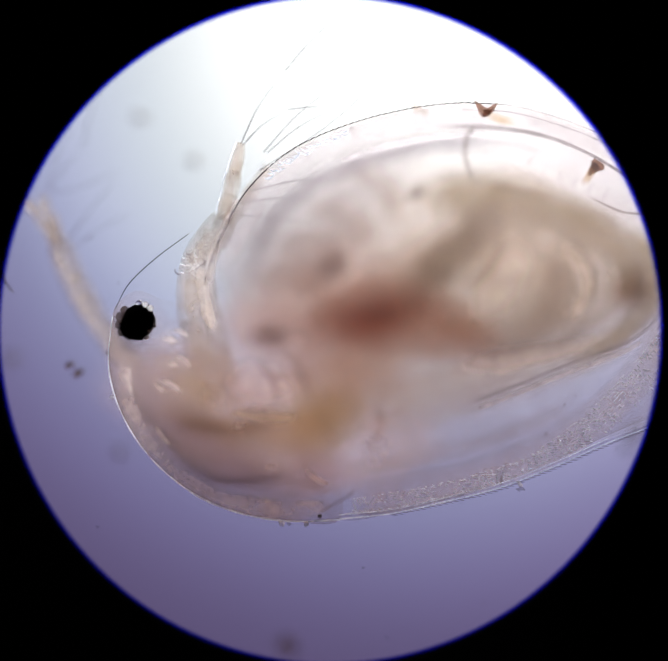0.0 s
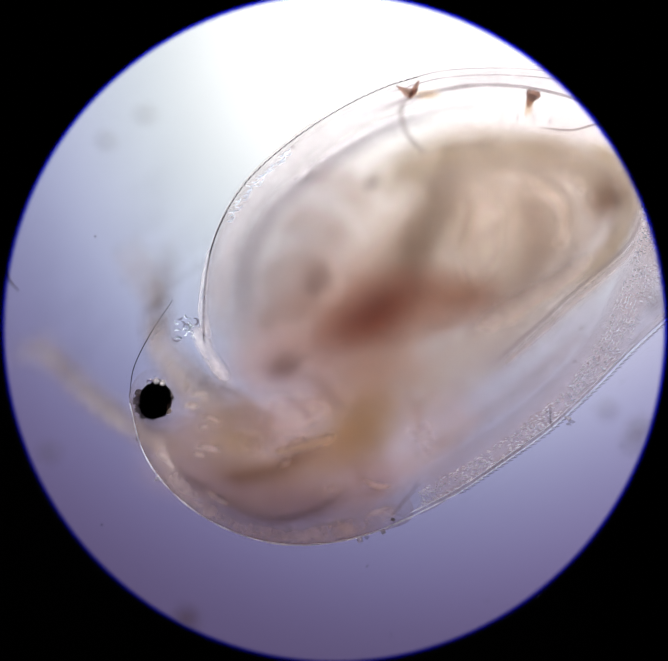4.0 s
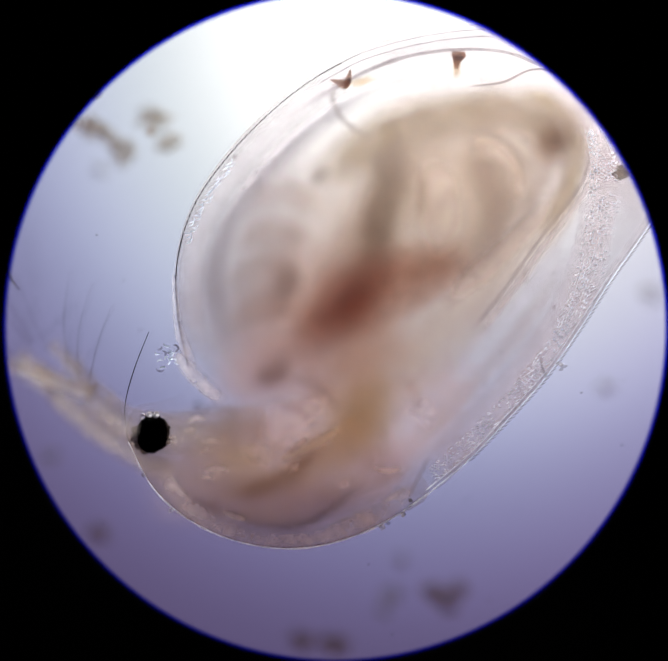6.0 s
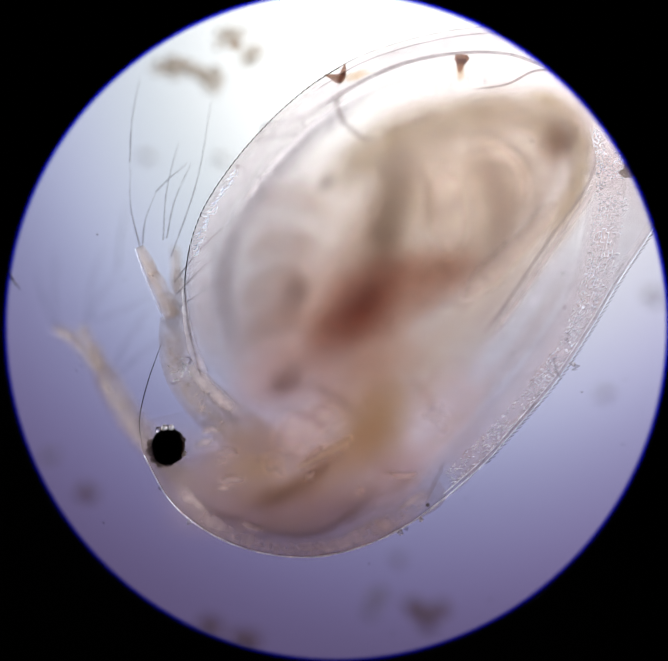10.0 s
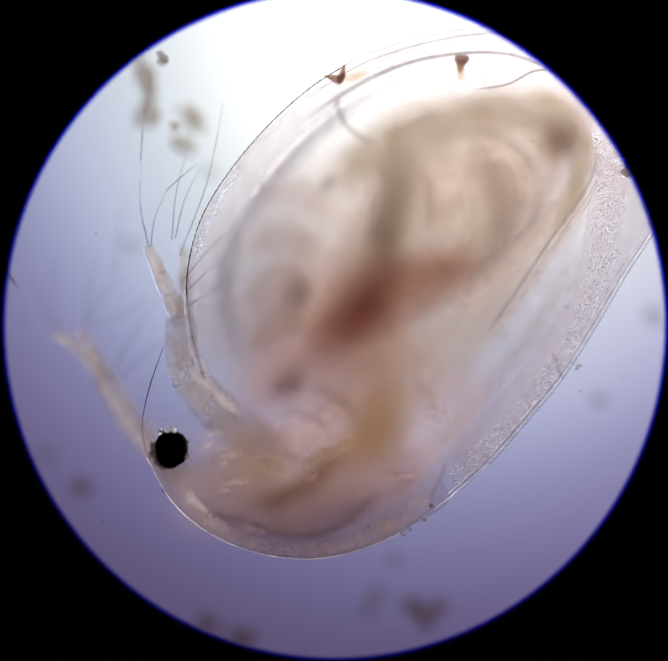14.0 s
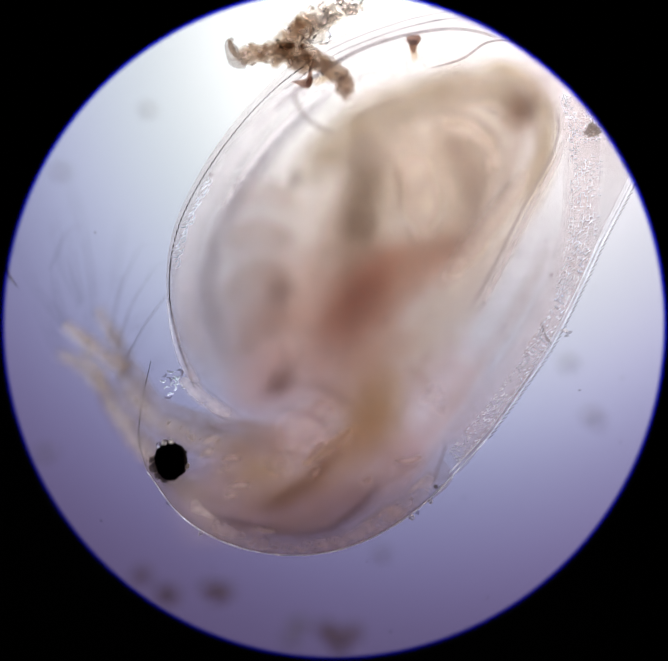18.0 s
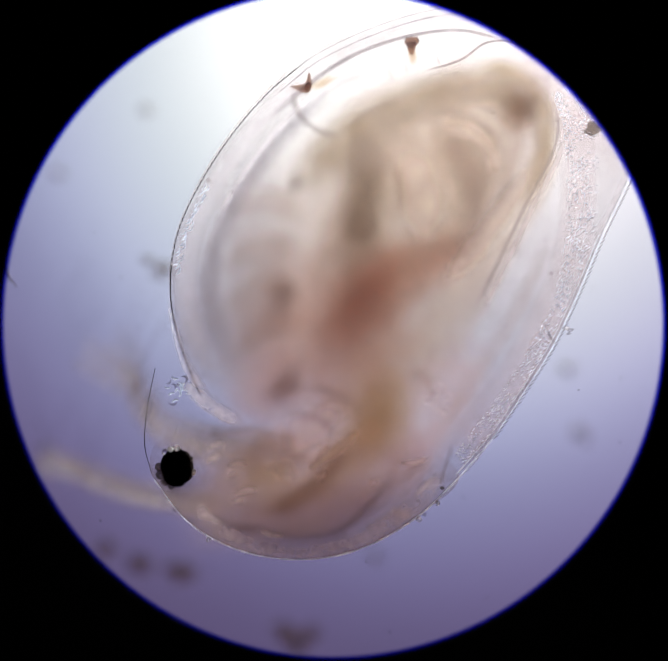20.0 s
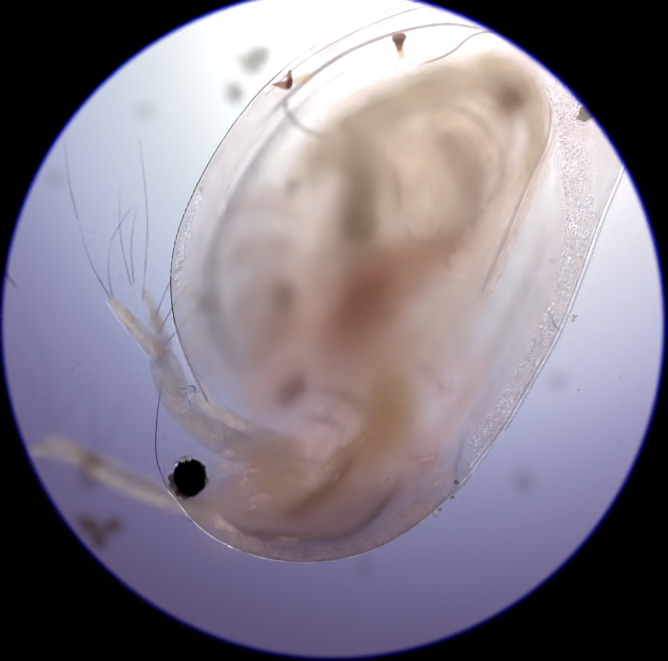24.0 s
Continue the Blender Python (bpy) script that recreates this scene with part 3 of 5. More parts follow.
    organ("brain_line", (0.26, 0.17, 0.25), 0.45, tube([(450, 1160, -0.08, 5), (507, 1202, -0.09, 9), (590, 1232, -0.10, 13), (680, 1256, -0.10, 15), (770, 1246, -0.10, 13), (850, 1190, -0.10, 10), (915, 1120, -0.10, 6)], 40, 8, 0.6, 0.5, 0.15), "dark purple outline", 0.35)
    organ("head_fat", (1.0, 0.90, 0.88), 0.42, tube([(420, 1120, -0.04, 10), (455, 1180, -0.04, 20), (530, 1244, -0.04, 24), (640, 1283, -0.04, 20), (760, 1284, -0.04, 20), (880, 1250, -0.04, 26), (980, 1185, -0.04, 22), (1030, 1130, -0.04, 8)],
          60, 12, 0.4, 0.5, 0.12, True), "pale pinkish layer under the head shield", 0.95, size=40, vary=0.5)
    # rim-lit tissue edges, painted as short pale strips
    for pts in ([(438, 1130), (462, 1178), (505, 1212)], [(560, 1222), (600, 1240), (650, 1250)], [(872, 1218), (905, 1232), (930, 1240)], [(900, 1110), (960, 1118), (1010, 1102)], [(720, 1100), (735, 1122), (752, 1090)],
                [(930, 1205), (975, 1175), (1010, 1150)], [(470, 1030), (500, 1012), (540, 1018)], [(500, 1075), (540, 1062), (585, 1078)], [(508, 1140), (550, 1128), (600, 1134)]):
        organ("bright_edge_strip", (1.0, 0.95, 0.92), 0.6, tube([(*pts[0], -0.05, 4), (*pts[1], -0.05, 10), (*pts[2], -0.05, 4)], 16, 8, 0.4, 0.9, 0.4, True), "thin pale strip for a brightly lit tissue edge", 1.0, white=0.8)
    organ("neck_mass", (0.95, 0.75, 0.52), 0.40, lens(885, 950, 230, 150, 62, Z, 0.1, 0.2, 0.1, 15), "ochre tissue of the neck", 0.25, size=80)
    organ("neck_film", (1.0, 0.84, 0.80), 0.5, lens(955, 1110, 140, 80, 42, -0.1, 0.04, 0.2, 0.12, 86), "pinkish film at the neck", 0.3, size=50, vary=0.5)
    organ("shoulder_tissue", (0.98, 0.79, 0.71), 0.45, lens(625, 905, 140, 105, 30, Z, 0.06, 0.2, 0.12, 87), "pinkish tissue at the shoulder", 0.3, size=60)
    organ("neck_haze", (0.95, 0.78, 0.72), 0.38, lens(1030, 985, 210, 125, 55, Z, 0.1, 0.2, 0.12, 16), "pale pink haze", 0.85, size=80)
    # bright patches, their highlight put into pale sheets
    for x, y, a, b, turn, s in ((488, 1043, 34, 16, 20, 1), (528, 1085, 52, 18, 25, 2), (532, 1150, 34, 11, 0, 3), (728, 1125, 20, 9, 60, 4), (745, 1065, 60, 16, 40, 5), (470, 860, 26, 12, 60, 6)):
        organ("pale_highlight", (1.0, 0.92, 0.84), 0.55, lens(x, y, a, b, turn, -0.05, 0.012, 0.0, 0.2, 20 + s, sheets=(1,)), "pale patch put in as a highlight", 1.0)
    organ("neck_line", (0.35, 0.28, 0.30), 0.25, tube([(1005, 1190, -0.02, 4), (1020, 1150, -0.02, 6), (1040, 1110, -0.02, 7), (1050, 1075, -0.02, 4)], 20, 8, 0.6, 0.6, 0.3), "thin dim line at the neck")
    for x, y, a, b, turn, s in ((600, 1110, 80, 30, -10, 1), (800, 1070, 60, 28, 45, 2), (860, 1150, 90, 30, 30, 3), (960, 1140, 70, 26, 35, 4), (650, 1240, 150, 16, -3, 5),
                                (480, 1190, 70, 12, -50, 6), (860, 1240, 110, 14, 28, 7), (1000, 920, 90, 40, 50, 8), (885, 1228, 60, 7, 22, 9),
                                (560, 1060, 60, 14, 25, 10), (930, 1185, 70, 10, 32, 11), (700, 1060, 50, 16, 40, 12), (760, 960, 80, 22, 30, 13)):
        organ("fat_patch", (1.0, 0.84, 0.76), 0.33, lens(x, y, a, b, turn, -0.09, 0.02, 0.0, 0.3, 60 + s, sheets=(1,)), "pale fatty patch", 1.0)
    for i, (pts, r) in enumerate((([(455, 1010), (540, 985), (640, 990)], 9), ([(500, 1030), (600, 1040), (690, 1010)], 8), ([(470, 1100), (540, 1060), (620, 1075)], 9),
                                  ([(450, 1130), (520, 1165), (600, 1150)], 8), ([(620, 1040), (720, 1080), (790, 1050)], 9), ([(660, 960), (740, 985), (800, 1040)], 10),
                                  ([(880, 1080), (940, 1120), (1000, 1130)], 9), ([(840, 1190), (920, 1150), (990, 1110)], 8), ([(560, 1200), (660, 1225), (780, 1215)], 8),
                                  ([(960, 880), (1010, 930), (1020, 1000)], 12), ([(700, 900), (790, 930), (850, 980)], 12))):
        organ("muscle_strand", (0.46, 0.31, 0.24), 0.22, tube([(*pts[0], -0.14, r * 0.6), (*pts[1], -0.13, r * 1.2), (*pts[2], -0.15, r * 0.6)], 18, 10, 0.5, 0.7, 0.3), "thin brownish muscle strand", 0.4)
    part("speck", pebble(1012, 1187, -0.01, 5, 4, 0.3), bristle_stuff, flea, "tiny dark speck at the neck")
    part("back_crease", tube([(1322, 888, 0.02, 1.4), (1312, 870, 0.02, 2.2), (1304, 838, 0.02, 1.0)], 12, 6), hair_stuff, flea, "short grey crease in the shell")
    return gut, core


def tail():
    """The hind body, which jerks now and then."""
    Z = -0.18
    hub = part("hind_body", lens(1110, 425, 370, 215, 36, Z, 0.10, 0.35, 0.08, 30, 12, 48), tissue("hind_body_tissue", (0.82, 0.71, 0.54), 0.44, 0.62, 110, 0.35), flea, "beige hind body")
    def sub(name, rgb, cover, mesh, label, glow=0.5, white=0):
        return organ(name, rgb, cover, mesh, label, glow, hub, white=white)
    sub("hind_gut", (0.47, 0.37, 0.21), 0.60, tube([(760, 470, Z, 45), (840, 390, Z, 72), (960, 315, Z, 78), (1100, 270, Z, 62), (1230, 265, Z, 52), (1320, 320, Z, 52), (1335, 400, Z, 30)],
        44, 16, 0.5, 0.9, 0.2), "olive brown hind gut", 0.4)
    sub("brown_band", (0.36, 0.26, 0.14), 0.62, tube([(960, 330, Z, 50), (930, 430, Z, 62), (905, 540, Z, 62), (890, 640, Z, 50)], 30, 14, 0.5, 0.9, 0.3), "brown band", 0.4)
    sub("cream_lobe", (1.0, 0.97, 0.92), 0.7, lens(1050, 490, 165, 76, 98, -0.165, 0.02, 0.25, 0.08, 33, sheets=(1,)), "cream lobe", 1.0, 0.95)
    sub("hind_haze", (0.86, 0.75, 0.66), 0.26, lens(1265, 450, 220, 110, 60, Z - 0.02, 0.05, 0.2, 0.08, 34), "beige haze", 0.6)
    sub("loop", (0.46, 0.30, 0.20), 0.36, tube([(1090, 370, Z, 22), (1160, 420, Z, 38), (1180, 520, Z, 46), (1145, 610, Z, 42), (1070, 650, Z, 26)], 30, 12, 0.5, 0.8, 0.2), "brown loop", 0.4)
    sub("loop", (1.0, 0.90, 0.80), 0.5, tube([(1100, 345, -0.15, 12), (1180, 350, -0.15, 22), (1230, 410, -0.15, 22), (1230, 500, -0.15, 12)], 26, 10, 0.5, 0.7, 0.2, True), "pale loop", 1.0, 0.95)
    sub("tail_gland", (0.44, 0.23, 0.10), 0.74, lens(1308, 335, 80, 58, 70, Z, 0.05, 0.0, 0.15, 36), "dark brown hind gland", 0.4)
    sub("tail_rim", (0.62, 0.48, 0.22), 0.55, tube([(1200, 215, Z, 14), (1290, 235, Z, 28), (1350, 290, Z, 34), (1370, 370, Z, 34), (1340, 470, Z, 28), (1280, 560, Z, 16)], 34, 12, 0.5, 0.7, 0.2), "ochre rim of the hind body", 0.6)
    for pts, r in (([(1080, 320), (1160, 315), (1235, 370), (1255, 450)], 9), ([(1120, 380), (1190, 395), (1215, 460)], 8), ([(980, 380), (1010, 450), (1000, 560)], 12),
                   ([(1240, 250), (1300, 280), (1340, 350), (1330, 440)], 9), ([(880, 330), (960, 290), (1060, 270)], 10), ([(1270, 420), (1260, 500), (1210, 570)], 10)):
        sub("gut_fold", (0.36, 0.24, 0.15), 0.28, tube([(*q, -0.13, r * (0.5 if i in (0, len(pts) - 1) else 1)) for i, q in enumerate(pts)], 24, 10, 0.5, 0.7, 0.25), "thin brown fold", 0.4)
    for x, y, a, b, turn, s in ((1190, 300, 90, 26, 10, 1), (1140, 460, 60, 30, 80, 2), (860, 480, 90, 40, 70, 3), (960, 250, 90, 22, 20, 4), (1290, 430, 70, 24, 70, 5), (1210, 260, 60, 12, 8, 6), (1250, 330, 50, 14, -40, 7), (1330, 300, 14, 46, 20, 8),
                                (1150, 350, 60, 12, 12, 9), (1215, 470, 14, 70, -8, 10), (1345, 420, 12, 60, -12, 11)):
        sub("fat_patch", (1.0, 0.90, 0.80), 0.32, lens(x, y, a, b, turn, -0.08, 0.02, 0.0, 0.3, 70 + s, sheets=(1,)), "pale fatty patch", 1.0)
    # claws and lines under the valve
    part("abdominal_claw", tube([(800, 215, -0.03, 6), (792, 250, -0.04, 9), (812, 292, -0.06, 9), (850, 322, -0.08, 7), (890, 335, -0.1, 3)], 26, 10, 0.7, 0.4, 0.2),
         tissue("claw_film", (0.55, 0.50, 0.47), 0.4, 0.5), hub, "grey curved claw")
    tip = claw = part("claw_spot", join(tube([(760, 177, 0.0, 1), (778, 182, 0.0, 7), (793, 186, 0.0, 13), (803, 180, 0.0, 9), (808, 172, 0.0, 2)], 16, 10, 0.5, 0.35), tube([(796, 196, -0.02, 5), (803, 176, 0, 8), (808, 152, 0, 2)], 12, 10, 0.5, 0.35)), claw_stuff, flea, "dark brown claw tip")
    part("stain", lens(835, 178, 52, 16, 14, 0.01, 0.01, 0.1, 0.2, 40), amber, claw, "amber stain")
    claw = part("claw_spot", join(tube([(1068, 134, -0.03, 6), (1084, 140, -0.03, 14), (1100, 134, -0.03, 6)], 12, 8, 0.5), tube([(1083, 140, -0.03, 12), (1081, 155, -0.03, 9), (1080, 170, -0.04, 4)], 10, 8, 0.5)), claw_stuff, flea, "dark brown claw tip")
    part("stain", lens(1082, 170, 14, 34, 0, 0.01, 0.01, 0.1, 0.2, 41), amber, claw, "amber stain")
    organ("valve_line", (0.36, 0.31, 0.33), 0.5, tube([(700, 290, -0.1, 6), (830, 205, -0.05, 7), (950, 150, -0.03, 5.5), (1080, 125, -0.01, 4.5), (1200, 128, -0.01, 4.5), (1300, 165, -0.01, 4.5)], 50, 8, 0.6, 0.4, 0.1), "grey fold under the valve", 0.4)
    organ("valve_line", (0.45, 0.38, 0.38), 0.5, tube([(1100, 212, 0.0, 2.5), (1190, 198, 0.0, 3.2), (1260, 165, 0.0, 3), (1330, 180, 0.0, 3), (1420, 260, 0.0, 2.5)], 40, 8, 0.6, 0.4, 0.15), "grey fold by the tail", 0.4)
    for i in range(6):
        x, y = 950 + 38 * i, 232 - 7 * i
        part("tail_seta", tube([(x, y, -0.05, 1.5), (x - 3, y - 14, -0.05, 1.2), (x - 1, y - 30, -0.04, 0.5)], 8, 6), hair_stuff, hub, "short thin seta")
    part("shell_lump", pebble(1476, 400, 0.02, 16, 8, 0.5, 2), tissue("lump_tissue", (0.36, 0.28, 0.18), 0.5, 0.5), flea, "brown lump stuck to the shell")
    return hub, tip


def arm(name, label, pivot, bones, setae, z):
    """A swimming antenna: base and two branches, each with its setae. Drawn about its joint."""
    px, py = pivot
    def at(points):
        return [(x - px + 784, y - py + 775.5, h + z, r) for x, y, h, r in points]
    base = part(name, tube(at(bones[0]), 26, 14, 0.8, 0.35, 0.06), arm_stuff, flea, label)
    part("muscle", tube(at([(x, y, h + r * 0.0009, r * 0.5) for x, y, h, r in bones[0]]), 24, 8, 0.6, 0.4, 0.25, True), muscle_stuff, base, "bright muscle inside the arm")
    for b in bones[1:]:
        q = spline(b, 4)
        segs = []
        for i in range(3):                          # three joints on a branch
            a, c = q[i], q[i + 1]
            m = (a + c) / 2
            segs.append(tube(at([tuple(a * [1, 1, 1, 0.8]), tuple(m * [1, 1, 1, 1.0]), tuple(c * [1, 1, 1, 0.82])]), 10, 12, 0.8, 0.35))
        part("branch", join(*segs), arm_stuff, base, "jointed pale branch")
        part("muscle", tube(at([(x, y, h + 0.03, r * 0.45) for x, y, h, r in b]), 20, 8, 0.6, 0.4, 0.15, True), muscle_stuff, base, "bright muscle inside the branch")
        # bright streak down the branch's outer side, painted as a white strip
        part("edge", tube(at([(x - r * 0.9, y + r * 0.2, h + 0.01, 1.0) for x, y, h, r in b]), 20, 6, 0.5, half=True), ridge_glass, base, "white strip drawn as a gleam on the branch")
    for s in setae:
        x0, y0, x1, y1, bend = s
        mx, my = (x0 + x1) / 2 + bend * (y1 - y0), (y0 + y1) / 2 - bend * (x1 - x0)
        part("seta", tube(at([(x0, y0, 0, 2.0), (mx, my, 0.0, 1.6), (x1, y1, -0.02, 0.5)]), 16, 6), hair_stuff, base, "long thin seta")
    base.location = spot(px, py)
    return base


def limbs():
    """The beating filter limbs, each hung from the trunk."""
    made = []
    for i, pts in enumerate(([(800, 500), (690, 440), (600, 470)], [(780, 580), (660, 540), (560, 590)], [(760, 660), (640, 640), (545, 710)], [(740, 740), (640, 760), (560, 830)])):
        x0, y0 = pts[0]
        ob = organ("filter_limb", (0.70, 0.56, 0.47), 0.30, tube([(x - x0 + 784, y - y0 + 775.5, -0.17 - 0.012 * i, r) for (x, y), r in zip(pts, (34, 44, 20))], 22, 12, 0.5, 0.9, 0.3),
                   "soft leaf-like filter limb", 0.6, size=50, vary=0.5)
        ob.location = spot(x0, y0)
        made.append(ob)
    return made


back_edge, belly_edge = shell()
beating = limbs()
eye()
food = organs()
hind, claw_tip = tail()
near_arm = arm("antenna", "pale two-branched swimming antenna", (590, 1050),
               [[(660, 1085, -0.14, 44), (565, 1020, -0.09, 58), (472, 930, -0.045, 52), (432, 850, 0.02, 42), (424, 770, 0.02, 38), (420, 735, 0.0, 31)],
                [(420, 745, -0.02, 25), (395, 690, -0.015, 24), (372, 640, -0.01, 20), (345, 575, 0.0, 13)],
                [(428, 740, -0.03, 24), (427, 690, -0.07, 22), (424, 640, -0.09, 19), (418, 585, -0.10, 11)]],
               [(345, 577, 325, 372, 0.05), (350, 577, 385, 445, 0.06), (325, 372, 352, 170, 0.03), (408, 557, 470, 380, 0.05), (400, 560, 440, 330, 0.04),
                (418, 600, 520, 235, -0.04), (425, 660, 590, 500, 0.05), (428, 690, 605, 560, 0.06), (385, 445, 460, 380, 0.02), (435, 720, 600, 630, 0.03)], 0.0)
far_arm = arm("antenna", "pale two-branched swimming antenna behind the eye", (430, 1170),
              [[(430, 1170, -0.1, 34), (345, 1085, -0.05, 34), (280, 1000, -0.02, 36), (235, 925, 0, 34), (210, 880, 0, 29)],
               [(212, 885, 0, 24), (180, 850, 0, 24), (145, 815, 0, 20), (94, 790, 0, 12)],
               [(215, 890, 0, 22), (200, 852, 0, 21), (182, 822, 0, 17), (158, 782, 0, 10)]],
              [(174, 768, 240, 650, 0.03), (180, 775, 330, 700, -0.05), (240, 880, 330, 720, 0.02), (240, 650, 265, 450, 0.03), (172, 770, 200, 600, 0.05),
               (100, 788, 90, 600, 0.04), (94, 790, 40, 640, 0.04), (250, 900, 372, 800, 0.03)], -0.11)

# ---------------------------------------------------------------- particles in the water
drifting = []
floc_brown = tissue("brown_detritus", (0.66, 0.50, 0.37), 0.30, glow=0.6, size=14, vary=0.6, white=0.55)
floc_pale = tissue("pale_detritus", (0.78, 0.67, 0.54), 0.24, glow=0.7, size=12, vary=0.6, white=0.55)
floc_olive = tissue("olive_detritus", (0.46, 0.35, 0.23), 0.40, glow=0.5, size=13, vary=0.6, white=0.42)
floc_core = tissue("matted_detritus", (0.46, 0.31, 0.18), 0.54, glow=0.35, size=22, vary=0.5, white=0.5)
floc_grey = tissue("grey_detritus", (0.60, 0.54, 0.50), 0.45, glow=0.5, size=12, vary=0.5)
floc_dark = tissue("dark_detritus", (0.10, 0.07, 0.05), 0.6, glow=0.3, size=10, vary=0.5)
speck_brown = tissue("speck_brown", (0.30, 0.19, 0.13), 0.85, glow=0.4, size=18, vary=0.4)
speck_grey = tissue("speck_grey", (0.42, 0.38, 0.36), 0.6, glow=0.4, size=18, vary=0.4)


def heap(x, y, w, h, turn, count, r, seed, z=0.0):
    """A heap of grains within an ellipse, as one mesh about the thing's own middle."""
    rng = random.Random(seed)
    c, s = math.cos(radians(turn)), math.sin(radians(turn))
    grains = [lens(784 + x, 775.5 + y, w * 1.15, h * 1.15, turn, z - 0.01, 0.02, 0.45, 0.4, seed, 6, 24)] if count > 5 else []
    for i in range(int(count * 1.7)):
        a, q = rng.uniform(0, 2 * math.pi), math.sqrt(rng.random())
        u, v = w * q * math.cos(a), h * q * math.sin(a)
        grains.append(pebble(784 + x + u * c - v * s, 775.5 + y - (u * s + v * c), z + rng.uniform(-0.02, 0.02), r * rng.uniform(0.3, 0.95), seed + i,
                             0.6, 1, (1, rng.uniform(0.6, 1), rng.uniform(0.5, 1))))
    return join(*grains)


def drift(ob, z, rows):
    """Rows of seconds, place, turn and, where it changes, the depth below z."""
    if rows[0][0] > 0:
        rows = [(0, *rows[0][1:])] + list(rows)
    if rows[-1][0] < 24:
        rows = list(rows) + [(24, *rows[-1][1:])]
    drifting.append((ob, z, [(*r, 0)[:5] for r in rows]))
    ob.location = spot(rows[0][1], rows[0][2], z)


def lump(x, y, w, h, turn, seed, z=0.0):
    """A dense, ragged core."""
    return lens(784 + x, 775.5 + y, w, h, turn, z, 0.02, 0.6, 0.35, seed, 7, 36)


def flakes(x, y, w, h, turn, count, r, seed, z=0.0):
    """Small flat splinters within an ellipse."""
    rng = random.Random(seed)
    c, s = math.cos(radians(turn)), math.sin(radians(turn))
    out = []
    for i in range(count):
        a, q = rng.uniform(0, 2 * math.pi), math.sqrt(rng.random())
        u, v = w * q * math.cos(a), h * q * math.sin(a)
        px, py, b = 784 + x + u * c - v * s, 775.5 + y - (u * s + v * c), rng.uniform(0, 6.283)
        k, hz = r * rng.uniform(0.5, 1.4), z + rng.uniform(0.0, 0.02)
        out.append(tube([(px - k * math.cos(b), py - k * math.sin(b), hz, k * 0.15), (px, py, hz, k * rng.uniform(0.3, 0.6)), (px + k * math.cos(b), py + k * math.sin(b), hz, k * 0.1)], 5, 5, 0.5))
    return join(*out)


def big_clump():
    ob = thing("detritus_clump", "crumbly brown clump of detritus caught on the claws", "detritus")
    for x, y, w, h, turn, s in ((-108, 45, 46, 24, 5, 1), (-60, 42, 48, 30, 10, 2), (-18, 8, 56, 40, 45, 3), (10, -22, 40, 30, 20, 4), (-20, 40, 40, 30, 0, 5),
                                (45, 62, 46, 28, -35, 6), (82, 88, 44, 28, -38, 7), (108, 122, 24, 34, 5, 8), (10, 66, 34, 26, 0, 9)):
        part("core", lump(x, y, w, h, turn, s), floc_core, ob, "matted brown core")
        tagged(part("floc", heap(x, y, w * 0.95, h * 0.95, turn, 14, 8, s + 40, 0.005), floc_brown, ob, "brown crumbs"), kind="stuff")
    for x, y, w, h, turn, n, s in ((48, -40, 40, 34, 20, 30, 4), (85, -58, 44, 24, 40, 34, 5), (130, -62, 30, 15, 20, 20, 6), (40, -4, 30, 34, 0, 20, 13)):
        part("core", lump(x, y, w, h, turn, s + 20), floc_pale, ob, "pale matted core")
        tagged(part("floc", heap(x, y, w, h, turn, n // 2, 8, s + 60, 0.005), floc_pale, ob, "pale crumbs"), kind="stuff")
        tagged(part("splinter_scatter", flakes(x, y, w, h, turn, n // 2, 13, s), net_glass, ob, "clear splinters"), kind="stuff")
    tagged(part("splinter_scatter", flakes(-30, 30, 110, 40, 10, 46, 8, 70), curl_glass, ob, "pale splinters"), kind="stuff")
    tagged(part("splinter_scatter", flakes(20, 30, 14, 50, 10, 16, 9, 71), curl_glass, ob, "pale splinters"), kind="stuff")
    for x, y, w, h, turn, n, s in ((-10, 20, 90, 50, 30, 16, 10), (95, -50, 60, 30, 30, 12, 11), (60, 90, 50, 30, -40, 8, 12)):
        tagged(part("grain_scatter", flakes(x, y, w, h, turn, n, 6, s), floc_dark, ob, "dark grains"), kind="stuff")
    part("fibre", tube([(784 - 128, 775.5 + 72, 0, 8), (784 - 152, 775.5 + 62, 0, 15), (784 - 160, 775.5 + 38, 0, 16), (784 - 166, 775.5 + 20, 0, 11), (784 - 158, 775.5 + 8, 0, 4)], 24, 10), floc_grey, ob, "curled grey fibre")
    part("fibre_core", tube([(784 - 150, 775.5 + 56, 0.02, 4), (784 - 160, 775.5 + 38, 0.02, 8), (784 - 166, 775.5 + 18, 0.02, 4)], 14, 8), floc_core, ob, "brown streak in the fibre")
    drift(ob, -0.01, [(14.5, 1350, -260, -30), (14.7, 1150, -180, -25), (14.85, 1010, -60, -20), (15.0, 870, 55, -15), (15.2, 785, 100, -5), (15.5, 759, 108, 0), (16, 757, 109, 0), (16.5, 731, 103, 0),
                     (17, 700, 92, 0), (17.5, 698, 76, 0), (18, 706, 84, 0), (18.1, 734, 56, -10), (18.2, 800, -10, -25), (18.3, 930, -60, -40), (18.5, 1150, -220, -50)])


